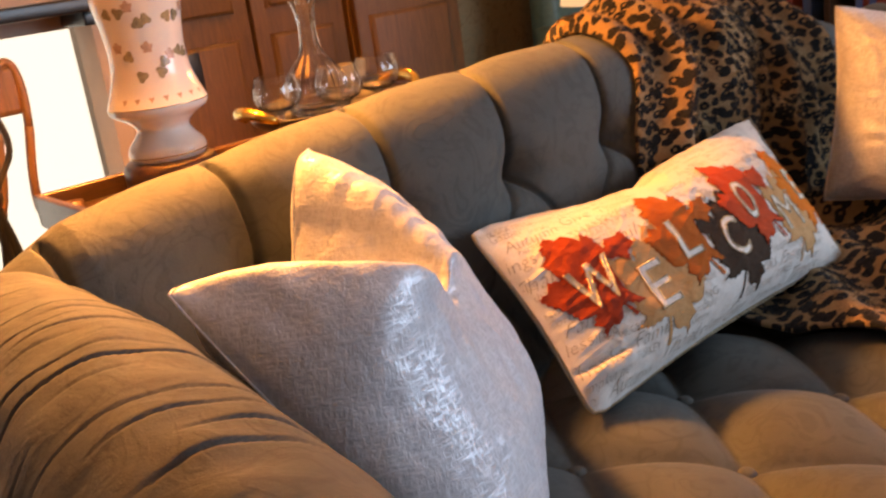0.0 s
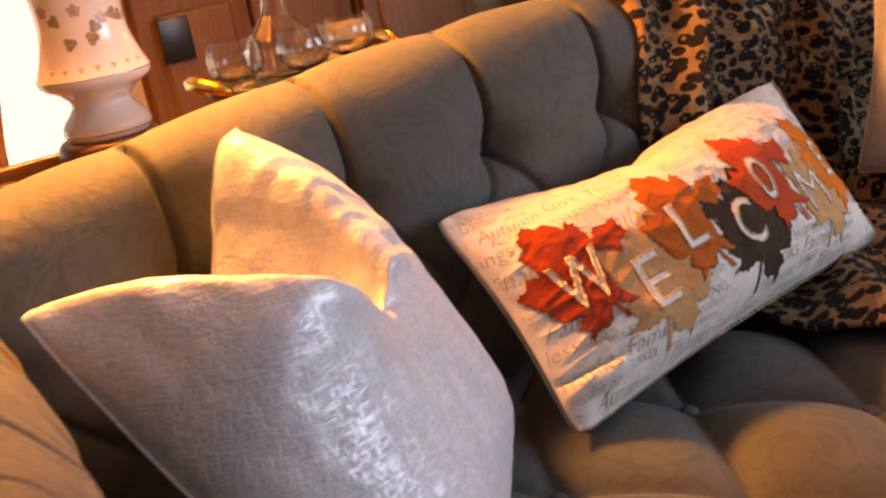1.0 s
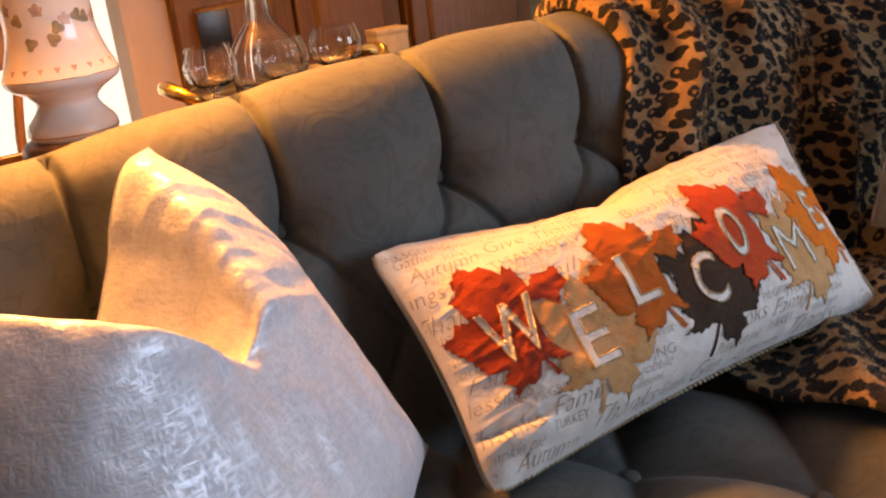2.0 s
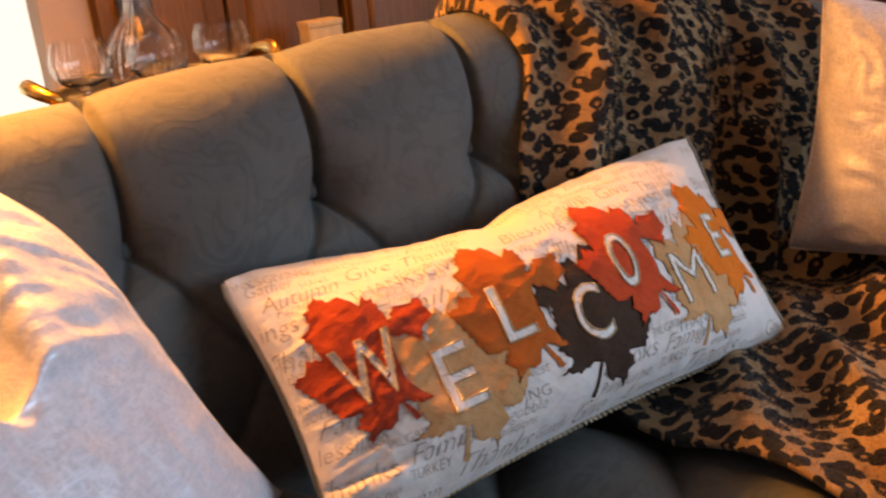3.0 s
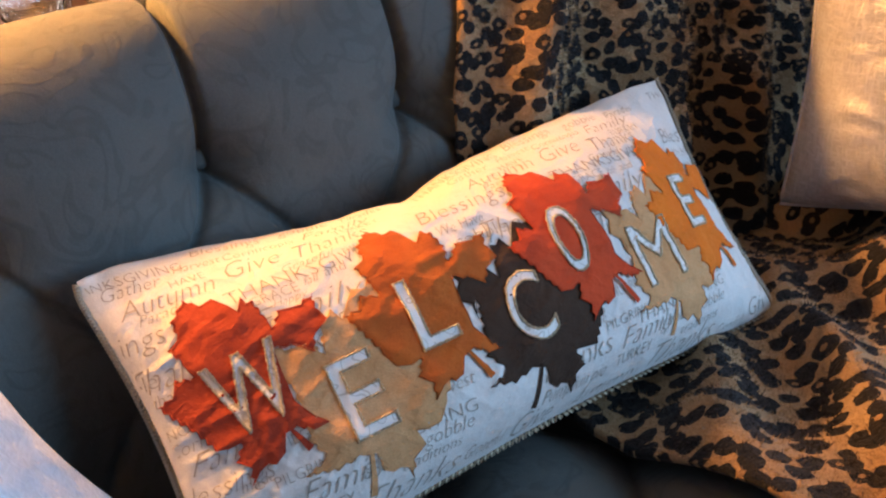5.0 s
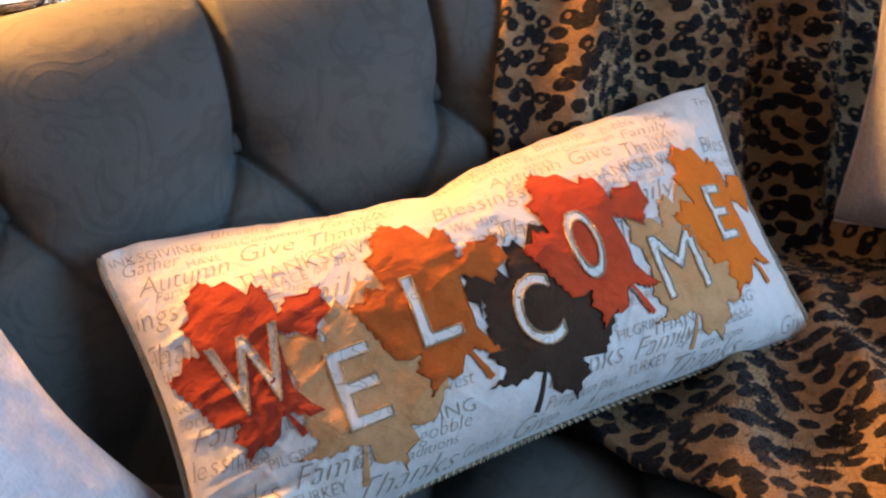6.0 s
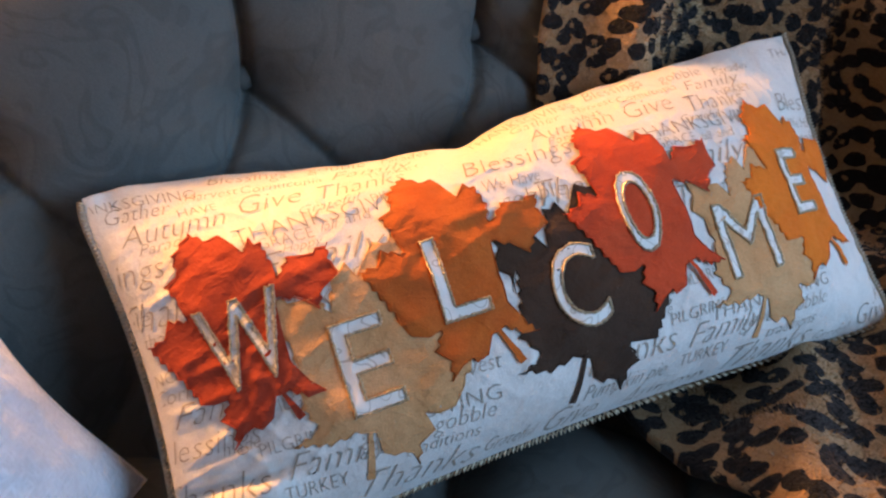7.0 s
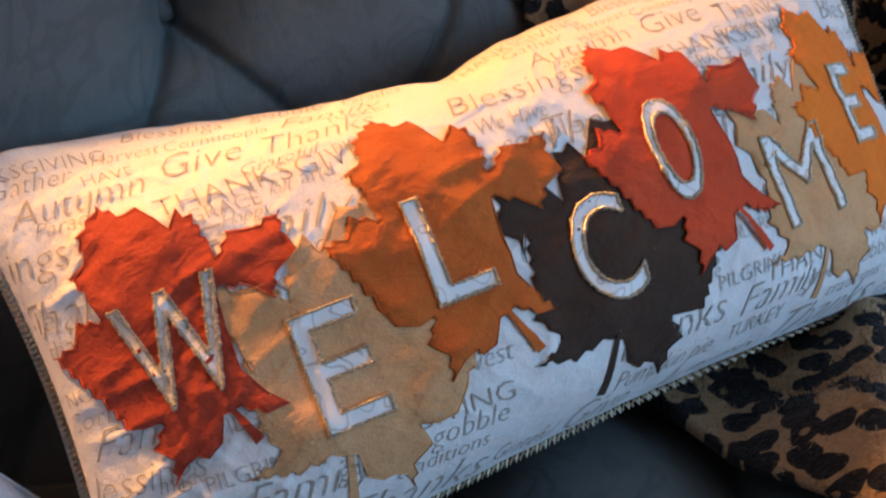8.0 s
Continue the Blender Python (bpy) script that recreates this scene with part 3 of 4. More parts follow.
def leaf_outline(seed, flip, turn, broad):
    """The leaf with small saw teeth along it; flip mirrors it, turn is in degrees, broad widens the lobe beside the stem."""
    rng = random.Random(seed)
    raw = []
    for x, y in LEAF:
        x, y = x + rng.uniform(-0.0012, 0.0012), y + rng.uniform(-0.0012, 0.0012)
        if x > 0 and y > -0.02:
            x *= broad
        if broad > 1 and x > 0 and -0.06 < y < -0.01:
            x = max(x, 0.047 + rng.uniform(-0.003, 0.003))
        raw.append((-x if flip else x, y))
    out = []
    side = -1 if flip else 1
    for (x0, y0), (x1, y1) in zip(raw, raw[1:]):
        d = math.hypot(x1 - x0, y1 - y0) or 1
        ox, oy = -side * (y1 - y0) / d, side * (x1 - x0) / d
        n = max(1, round(d / 0.0095))
        for k in range(n):
            out.append((x0 + (x1 - x0) * k / n, y0 + (y1 - y0) * k / n))
            if n > 1 and abs(x0) > 0.016:
                t = (k + 0.7) / n
                out.append((x0 + (x1 - x0) * t + ox * 0.0025, y0 + (y1 - y0) * t + oy * 0.0025))
    out.append(raw[-1])
    c, s = math.cos(radians(turn)), math.sin(radians(turn))
    return [(x * c - y * s, x * s + y * c) for x, y in out]


def leaf_patch(base, flip, turn, size, broad, stem, material, lift, seed, label):
    """A felt maple leaf sewn on the pillow; base is where its stem leaves it, in metres on the pillow's face."""
    def lay(x, y, up):
        px, py = base[0] + x * size, base[1] + y * size
        return on_pillow(px, py, lift + up)

    outline = leaf_outline(seed, flip, turn, broad)
    points = [Vector(p) for p in outline]
    step = 0.0032
    points += [Vector((i * step, j * step + (0.5 * step if i % 2 else 0))) for i in range(-32, 33) for j in range(-46, 16)]
    rim = [(k, (k + 1) % len(outline)) for k in range(len(outline))]
    co, edges, faces = geometry.delaunay_2d_cdt(points, rim, [list(range(len(outline)))], 1, 1e-6)[:3]
    flat_bm = bmesh.new()
    made = [flat_bm.verts.new((p.x, p.y, 0)) for p in co]
    for f in faces:
        flat_bm.faces.new([made[k] for k in f])
    bmesh.ops.delete(flat_bm, geom=[v for v in flat_bm.verts if not v.link_faces], context="VERTS")
    for v in flat_bm.verts:
        v.co = lay(v.co.x, v.co.y, -0.0006 if v.is_boundary else 0.0)
    bmesh.ops.recalc_face_normals(flat_bm, faces=flat_bm.faces[:])
    if sum((f.normal for f in flat_bm.faces), Vector()).dot(wel.n) < 0:
        bmesh.ops.reverse_faces(flat_bm, faces=flat_bm.faces[:])
    ob = part("leaf_patch", flat_bm, material, welcome, label)
    d = math.hypot(*stem)
    sx, sy = -stem[1] / d, stem[0] / d
    strip = grid(3, 8, lambda u, v: lay(stem[0] * v + sx * (u - 0.5) * (0.0024 + 0.0034 * v), stem[1] * v + sy * (u - 0.5) * (0.0024 + 0.0034 * v), 0.0))
    part("leaf_stem", strip, material, ob)
    part("stitching", tube([lay(x * 0.985, y * 0.985, 0.0) for x, y in outline], 0.0004, 5, True), material, ob)
    return ob, lambda px, py, up: on_pillow(px, py, lift + up)


def letter(ch, place, height, width, surface, parent):
    """A letter cut out of its leaf, with a rim of glitter beads; place is its middle on the pillow's face."""
    cu = bpy.data.curves.new("letter", "FONT")
    cu.body, cu.align_x, cu.size, cu.resolution_u, cu.offset = ch, "CENTER", 1.0, 4, 0.0 if ch in "MW" else 0.006
    tmp = bpy.data.objects.new("letter", cu)
    me = bpy.data.meshes.new_from_object(tmp)
    bpy.data.objects.remove(tmp)
    xs, ys = [v.co.x for v in me.vertices], [v.co.y for v in me.vertices]
    mx, my = (min(xs) + max(xs)) / 2, (min(ys) + max(ys)) / 2
    kx, ky = width / (max(xs) - min(xs)), height / (max(ys) - min(ys))
    bm = bmesh.new()
    bm.from_mesh(me)
    bpy.data.meshes.remove(me)
    bmesh.ops.remove_doubles(bm, verts=bm.verts[:], dist=0.0005)
    for v in bm.verts:
        v.co = Vector(((v.co.x - mx) * kx, (v.co.y - my) * ky, 0))
    border = [[v.co.copy() for v in e.verts] for e in bm.edges if e.is_boundary]
    for _ in range(4):
        long = [e for e in bm.edges if e.calc_length() > 0.005]
        if not long:
            break
        bmesh.ops.subdivide_edges(bm, edges=long, cuts=1)
        bmesh.ops.triangulate(bm, faces=bm.faces[:])
    for v in bm.verts:
        v.co = surface(place[0] + v.co.x, place[1] - v.co.y, 0.0005)
    ob = part("letter", bm, M_LETTER, parent, "white cut-out letter with glitter rim")
    beads = bmesh.new()
    rng = random.Random(ch)
    for a, b in border:
        n = max(1, round((b - a).length / 0.0016))
        for i in range(n):
            q = a.lerp(b, i / n)
            p = surface(place[0] + q.x + rng.uniform(-2e-4, 2e-4), place[1] - q.y + rng.uniform(-2e-4, 2e-4), 0.0010)
            bmesh.ops.create_icosphere(beads, subdivisions=1, radius=rng.uniform(0.0009, 0.0015), matrix=Matrix.Translation(p))
    tagged(part("bead_rim", beads, M_GLITTER, parent, "silver and gold glitter beads", smooth=False), kind="stuff")
    return ob


# letter, stem place, mirrored, turn, size, broad lobe, stem, felt, lift, label, middle of the letter, its height and width
LEAVES = [
    ("E", (0.1415, 0.227), True, 15, 1.04, 1.6, (-0.005, 0.034), M_TAN, 0.0013, "tan felt maple leaf", (0.152, 0.188), 0.062, 0.036),
    ("C", (0.303, 0.229), True, 13, 1.04, 1.6, (-0.009, 0.032), M_BROWN, 0.0014, "dark brown felt maple leaf", (0.311, 0.182), 0.060, 0.038),
    ("M", (0.4685, 0.228), True, 13, 1.04, 1.6, (-0.008, 0.032), M_TAN, 0.0013, "tan felt maple leaf", (0.4675, 0.1825), 0.058, 0.054),
    ("E", (0.567, 0.199), False, -3, 1.05, 1.0, (0.015, 0.026), M_GOLD, 0.0023, "golden orange felt maple leaf", (0.547, 0.1475), 0.056, 0.028),
    ("W", (0.0914, 0.185), False, 0, 1.0, 1.0, (0.009, 0.022), M_RUST, 0.0023, "rust red felt maple leaf", (0.078, 0.1465), 0.058, 0.060),
    ("L", (0.2434, 0.191), False, 2, 1.0, 1.0, (0.012, 0.029), M_ORANGE, 0.0024, "burnt orange felt maple leaf", (0.2285, 0.150), 0.058, 0.034),
    ("O", (0.404, 0.1865), False, -3, 1.02, 1.0, (0.013, 0.031), M_RED, 0.0033, "orange red felt maple leaf", (0.377, 0.142), 0.063, 0.030),
]
for seed, (ch, base, flip, turn, size, broad, stem, material, lift, label, mid, high, across) in enumerate(LEAVES):
    ob, surface = leaf_patch(base, flip, turn, size, broad, stem, material, lift, seed + 3, label)
    letter(ch, mid, high, across, surface, ob)

# printed words: the pattern repeats along the cloth; each word with its place, height, length and lean
PRINT = [
    ("Give", 0.000, 0.055, 0.024, 0.050, 0.45), ("Thanks", 0.056, 0.062, 0.022, 0.070, 0.45), ("Autumn", -0.084, 0.052, 0.020, 0.078, 0.45),
    ("HAVE", -0.038, 0.041, 0.009, 0.029, 0.0), ("Grateful", 0.040, 0.072, 0.010, 0.048, 0.5), ("PILGRIMS", 0.092, 0.080, 0.009, 0.050, 0.0),
    ("THANKSGIVING", -0.008, 0.080, 0.015, 0.140, 0.0), ("GRACE", 0.006, 0.090, 0.010, 0.040, 0.0), ("fall", 0.050, 0.091, 0.009, 0.015, 0.5),
    ("and", 0.068, 0.091, 0.010, 0.020, 0.2), ("Family", -0.005, 0.112, 0.022, 0.096, 0.5), ("Happy", 0.020, 0.098, 0.008, 0.030, 0.5),
    ("Blessings", -0.150, 0.073, 0.021, 0.090, 0.3), ("Parades", -0.075, 0.062, 0.011, 0.046, 0.5), ("We Have", -0.142, 0.090, 0.012, 0.046, 0.3),
    ("gobble", -0.134, 0.106, 0.015, 0.052, 0.2), ("Thanks", -0.112, 0.112, 0.024, 0.085, 0.45), ("thankful", -0.094, 0.126, 0.012, 0.044, 0.2),
    ("Harvest", -0.080, 0.140, 0.016, 0.058, 0.3), ("PILGRIMS", -0.035, 0.124, 0.010, 0.050, 0.0), ("NOVEMBER", -0.095, 0.153, 0.010, 0.060, 0.0),
    ("Cornucopia", -0.100, 0.166, 0.012, 0.070, 0.3), ("made", -0.030, 0.152, 0.011, 0.030, 0.3), ("Turkey", 0.000, 0.140, 0.020, 0.062, 0.5),
    ("GRACE", 0.060, 0.132, 0.010, 0.040, 0.0), ("Sharing", 0.075, 0.155, 0.017, 0.070, 0.5), ("traditions", 0.055, 0.143, 0.010, 0.055, 0.3),
    ("Family", -0.090, 0.185, 0.018, 0.075, 0.5), ("Autumn", -0.010, 0.182, 0.018, 0.080, 0.45), ("Parades", 0.070, 0.172, 0.010, 0.045, 0.4),
    ("Blessings", -0.110, 0.205, 0.018, 0.080, 0.3), ("PILGRIMS TURKEY", -0.020, 0.198, 0.010, 0.092, 0.0), ("gobble", 0.065, 0.190, 0.014, 0.050, 0.3),
    ("Grateful", 0.080, 0.205, 0.011, 0.048, 0.5), ("made", -0.060, 0.213, 0.010, 0.028, 0.3), ("THANKSGIVING", 0.000, 0.229, 0.012, 0.135, 0.0),
    ("PILGRIMS", -0.035, 0.222, 0.010, 0.050, 0.0), ("Thanks", -0.115, 0.238, 0.022, 0.084, 0.3), ("gobble gobble", 0.030, 0.243, 0.013, 0.100, 0.3),
    ("Harvest", 0.090, 0.216, 0.013, 0.050, 0.3), ("Pumpkin pie", -0.110, 0.256, 0.013, 0.074, 0.4), ("TURKEY", -0.025, 0.256, 0.011, 0.045, 0.0),
    ("Family", -0.022, 0.243, 0.019, 0.075, 0.5), ("traditions", 0.060, 0.256, 0.010, 0.058, 0.3), ("Give", -0.140, 0.272, 0.020, 0.050, 0.45),
    ("Thanks", 0.020, 0.273, 0.020, 0.100, 0.5), ("Autumn", -0.070, 0.276, 0.018, 0.080, 0.45), ("Grateful", 0.122, 0.276, 0.012, 0.046, 0.5),
    ("Gather", -0.090, 0.030, 0.014, 0.050, 0.45), ("Harvest", -0.030, 0.028, 0.010, 0.040, 0.4), ("Cornucopia", 0.010, 0.032, 0.011, 0.060, 0.3),
    ("THANKSGIVING", -0.120, 0.016, 0.010, 0.100, 0.0), ("Family", 0.075, 0.036, 0.016, 0.066, 0.5), ("TURKEY", 0.100, 0.048, 0.010, 0.042, 0.0),
    ("Blessings", -0.010, 0.016, 0.013, 0.060, 0.3), ("gobble", 0.065, 0.018, 0.012, 0.045, 0.3), ("Parades", 0.120, 0.022, 0.010, 0.040, 0.4),
]


def printed_word(word, x, y, high, across, lean):
    cu = bpy.data.curves.new("word", "FONT")
    cu.body, cu.size, cu.resolution_u, cu.shear, cu.offset = word, 1.0, 2, lean, -0.018
    tmp = bpy.data.objects.new("word", cu)
    me = bpy.data.meshes.new_from_object(tmp)
    bpy.data.objects.remove(tmp)
    bm = bmesh.new()
    bm.from_mesh(me)
    bpy.data.meshes.remove(me)
    wide = max(v.co.x for v in bm.verts)
    for v in bm.verts:
        px, py = x + v.co.x / wide * across, y - v.co.y / 0.78 * high
        v.co = Vector((px, py + 0.10 * (px - x) * max(0.0, 1 - x / 0.4), 0))
    for _ in range(3):
        long = [e for e in bm.edges if e.calc_length() > 0.0045]
        if not long:
            break
        bmesh.ops.subdivide_edges(bm, edges=long, cuts=1)
        bmesh.ops.triangulate(bm, faces=bm.faces[:])
    outside = [v for v in bm.verts if not (0.004 < v.co.x < WW - 0.004 and 0.004 < v.co.y < WH - 0.004)]
    bmesh.ops.delete(bm, geom=outside, context="VERTS")
    if not bm.faces:
        bm.free()
        return
    for v in bm.verts:
        v.co = on_pillow(v.co.x, v.co.y, 0.0008)
    bmesh.ops.recalc_face_normals(bm, faces=bm.faces[:])
    if sum((f.normal for f in bm.faces), Vector()).dot(wel.n) < 0:
        bmesh.ops.reverse_faces(bm, faces=bm.faces[:])
    part("printed_word", bm, M_PRINT, welcome, smooth=False)


for start, rise in ((0.101, 0.0), (0.412, 0.008), (0.723, 0.008)):
    for word, x, y, high, across, lean in PRINT:
        printed_word(word, start + x, y + rise, high, across, lean)


# ------------------------------------------------ throw


def throw_at(u, s):
    """u across the throw, s along it: from behind the back, over the crest, down and out over the seat."""
    L = 1.75 * s
    if L < 0.95:                                    # on the back
        k = 0.80 - 0.75 * (L / 0.95)
        xl = lerp_table([(0, 0.31), (0.25, 0.315), (0.45, 0.335), (0.6, 0.30), (0.8, 0.265), (0.95, 0.25)], L)
        xr = lerp_table([(0, 0.80), (0.25, 0.83), (0.5, 0.93), (0.95, 1.05)], L)
        x = xl + (xr - xl) * u + 0.008 * wob(L, u, 0, 5)
        f = 0.5 + 0.5 * math.sin(u * 27 + 5 * L + 2.5 * wob(u, L, 0, 2.5))
        pleat = 0.5 + 0.5 * math.sin(u * 30 + 5 * L + 4 * wob(u, L, 4, 3))
        lift = 0.012 + 0.040 * f * f * (0.6 + 0.6 * abs(wob(u * 1.5, L, 3, 3))) + 0.03 * pleat ** 2 * (0.4 + abs(wob(L, u, 6, 4))) + 0.007 * wob(u, L, 7, 14)
        lift += 0.022 * math.exp(-((L - 0.24) / 0.14) ** 2) * (0.5 + 0.5 * math.sin(u * 11 + 1)) * ease(0.0, 0.35, u)
        lift = 0.004 + (lift - 0.004) * min(1, 14 * u, 14 * (1 - u)) ** 0.6
        return back_at(x, k, lift, 0.25)
    d = L - 0.95
    y = -0.045 - d
    xl = lerp_table([(0, 0.25), (0.18, 0.255), (0.3, 0.27), (0.45, 0.30), (0.8, 0.36)], d)
    xr = lerp_table([(0, 1.05), (0.3, 1.12), (0.8, 1.15)], d)
    x = xl + (xr - xl) * u + 0.012 * wob(y, u, 2, 5)
    f = 0.5 + 0.5 * math.sin(u * 15 + 9 * y + 3.5 * wob(x, y, 0, 2.5))
    z = seat_z(x, y, 0.3) + 0.014 + (0.012 + 0.085 * f * f * abs(wob(x, y, 5, 3.5)) + 0.024 * f * f + 0.030 * (0.5 + 0.5 * math.sin(u * 31 - 20 * y + 4 * wob(x, y, 9, 4))) ** 2 + 0.008 * wob(x, y, 1, 12)) * min(1, 10 * u + 0.3)
    press = math.exp(-((x - 0.42) / 0.14) ** 2) * math.exp(-((y + 0.13) / 0.11) ** 2)
    z += (seat_z(x, y, 0.3) + 0.010 - z) * 0.92 * press
    return Vector((x, y, max(z, seat_z(x, y) + 0.006)))


def throw_mesh(nu, nv):
    me = bpy.data.meshes.new("throw")
    vs = [throw_at(i / (nu - 1), j / (nv - 1)) for i in range(nu) for j in range(nv)]
    fs = [(i * nv + j, i * nv + j + 1, (i + 1) * nv + j + 1, (i + 1) * nv + j) for i in range(nu - 1) for j in range(nv - 1)]
    me.from_pydata(vs, [], fs)
    uv = me.uv_layers.new(name="cloth")
    idx = np.zeros(len(me.loops), dtype=np.int32)
    me.loops.foreach_get("vertex_index", idx)
    co = np.stack([(idx // nv) / (nu - 1) * 0.85, (idx % nv) / (nv - 1) * 1.75], 1).astype(np.float32)
    uv.data.foreach_set("uv", co.ravel())
    return me


throw = tagged(mesh_part("throw", throw_mesh(170, 330), M_LEOPARD), "leopard-print plush throw draped over the sofa back and seat", "throw")


def pile(surface, nu, nv, count):
    """Short plush fibres standing on the throw, each with the colour of its root."""
    rng = np.random.default_rng(4)
    co = np.zeros(nu * nv * 3, dtype=np.float32)
    surface.data.vertices.foreach_get("co", co)
    g = co.reshape(nu, nv, 3)
    du, dv = np.gradient(g, axis=0), np.gradient(g, axis=1)
    nrm = np.cross(dv, du)
    nrm /= np.linalg.norm(nrm, axis=2, keepdims=True) + 1e-9
    if nrm[nu // 2, nv // 3, 1] > 0:
        nrm = -nrm
    a, b = rng.random(count) * (nu - 1.001), (0.12 + 0.88 * rng.random(count)) * (nv - 1.001)
    i, j = a.astype(int), b.astype(int)
    fa, fb = (a - i)[:, None], (b - j)[:, None]
    root = (g[i, j] * (1 - fa) + g[i + 1, j] * fa) * (1 - fb) + (g[i, j + 1] * (1 - fa) + g[i + 1, j + 1] * fa) * fb
    n = nrm[i, j]
    lean = rng.normal(0, 0.7, (count, 3))
    way = n + lean + np.array([0.1, -0.15, -0.35])
    way /= np.linalg.norm(way, axis=1, keepdims=True)
    side = np.cross(way, rng.normal(0, 1, (count, 3)))
    side /= np.linalg.norm(side, axis=1, keepdims=True)
    length = rng.uniform(0.003, 0.0065, (count, 1))
    half = 0.0007
    verts = np.concatenate([root - side * half - n * 0.001, root + side * half - n * 0.001, root + way * length], 1).reshape(-1, 3)
    me = bpy.data.meshes.new("pile")
    me.from_pydata(verts.tolist(), [], np.arange(count * 3).reshape(-1, 3).tolist())
    uv = me.uv_layers.new(name="cloth")
    flat = np.stack([a / (nu - 1) * 0.85, b / (nv - 1) * 1.75], 1).astype(np.float32)
    uv.data.foreach_set("uv", np.repeat(flat, 3, axis=0).ravel())
    return tagged(mesh_part("plush_surface", me, M_LEOPARD, surface, "short plush pile"), kind="stuff")


pile(throw, 170, 330, 160000)
thick = throw.modifiers.new("thickness", "SOLIDIFY")
thick.thickness, thick.offset = 0.008, -1


# ------------------------------------------------ table behind the sofa, lamp and glasses
TABLE_Z, TRAY_Z = 0.758, 0.79
table = thing("tray_table", (-0.1, 0.4, 0), "dark walnut butler tray table behind the sofa", "table")
TX0, TX1, TY0, TY1 = -0.455, 0.24, 0.275, 0.56
part("tray_bottom", box(TX0, TX1, TY0, TY1, TABLE_Z - 0.018, TABLE_Z, 0.003), M_WALNUT, table)
for x0, x1, y0, y1 in ((TX0 - 0.012, TX1 + 0.012, TY1, TY1 + 0.014), (TX0 - 0.012, TX1 + 0.012, TY0 - 0.014, TY0), (TX0 - 0.014, TX0, TY0, TY1), (TX1, TX1 + 0.014, TY0, TY1)):
    part("tray_rim", box(x0, x1, y0, y1, TABLE_Z - 0.022, TABLE_Z + 0.028, 0.004), M_WALNUT, table)
for x in (TX0 + 0.03, TX1 - 0.03):
    for y in (TY0 + 0.03, TY1 - 0.03):
        part("leg", lathe(smooth_profile([(0.012, 0), (0.016, 0.3), (0.013, 0.55), (0.02, 0.62), (0.016, 0.77)], 4), (x, y, 0), 14), M_WALNUT, table)

LX, LY, LZ = -0.292, 0.448, 0.79
lamp_thing = thing("table_lamp", (LX, LY, LZ), "white porcelain lamp base painted with roses and leaves", "lamp")
part("wooden_foot", lathe(smooth_profile([(0.070, -0.032), (0.074, -0.024), (0.071, -0.010), (0.072, 0.008), (0.068, 0.020), (0.058, 0.026)], 4), (LX, LY, LZ), 40), M_WALNUT, lamp_thing, "carved dark wooden foot")
BODY = smooth_profile([(0.054, 0.024), (0.059, 0.034), (0.056, 0.046), (0.043, 0.062), (0.040, 0.074), (0.052, 0.086), (0.070, 0.097), (0.0745, 0.106), (0.073, 0.113), (0.066, 0.13), (0.058, 0.158), (0.056, 0.19), (0.060, 0.23), (0.066, 0.265), (0.064, 0.295), (0.045, 0.325), (0.024, 0.34), (0.02, 0.35)], 6)
vase = part("body", lathe(BODY, (LX, LY, LZ), 64), M_PORCELAIN, lamp_thing)
for r, z in ((0.0745, 0.108), (0.0592, 0.033)):
    part("gilt_band", lathe([(r - 0.001, z - 0.001), (r + 0.0007, z), (r - 0.001, z + 0.002)], (LX, LY, LZ), 64), M_GILT, lamp_thing)


def body_radius(z):
    for (r0, z0), (r1, z1) in zip(BODY, BODY[1:]):
        if z0 <= z <= z1:
            return r0 + (r1 - r0) * (z - z0) / (z1 - z0)
    return 0.06


def painted(outline_fn, angle, z, size, material, name, n=14):
    """A small painted motif that lies on the lamp's body."""
    bm = bmesh.new()
    ring = []
    for k in range(n):
        a = 2 * math.pi * k / n
        d = size * outline_fn(a)
        zz = z + d * math.sin(a)
        r = body_radius(zz) + 0.0006
        ang = angle + d * math.cos(a) / r
        ring.append(bm.verts.new((LX + r * math.cos(ang), LY + r * math.sin(ang), LZ + zz)))
    r = body_radius(z) + 0.001
    mid = bm.verts.new((LX + r * math.cos(angle), LY + r * math.sin(angle), LZ + z))
    for k in range(n):
        bm.faces.new((ring[k], ring[(k + 1) % n], mid))
    part(name, bm, material, vase)


rng = random.Random(5)
for k in range(26):
    a, z = radians(200 + 14 * (k % 13) + rng.uniform(-5, 5)), 0.165 + 0.035 * (k // 13) * 2 + rng.uniform(-0.012, 0.02)
    if k % 3 == 0:
        painted(lambda q: 0.8 + 0.2 * math.sin(5 * q), a, z + 0.02, 0.010, M_ROSE, "painted_rose")
    else:
        ph = rng.uniform(0, 6)
        painted(lambda q: 0.55 + 0.45 * abs(math.cos(1.5 * q + ph)), a, z, 0.0095, M_LEAFPAINT, "painted_leaf")
for k in range(9):
    painted(lambda q: 0.7 + 0.3 * math.sin(3 * q), radians(205 + 17 * k), 0.121, 0.005, M_ROSE, "painted_bud", 9)
part("neck", lathe([(0.012, 0.34), (0.012, 0.53)], (LX, LY, LZ), 16), M_BRASS, lamp_thing)
shade_bm = bmesh.new()
merge(shade_bm, grid(49, 2, lambda u, v: Vector((LX + (0.22 - 0.09 * v) * math.cos(2 * math.pi * u), LY + (0.22 - 0.09 * v) * math.sin(2 * math.pi * u), LZ + 0.47 + 0.30 * v))))
part("shade", shade_bm, M_SHADE, lamp_thing, "tapered cloth lampshade")
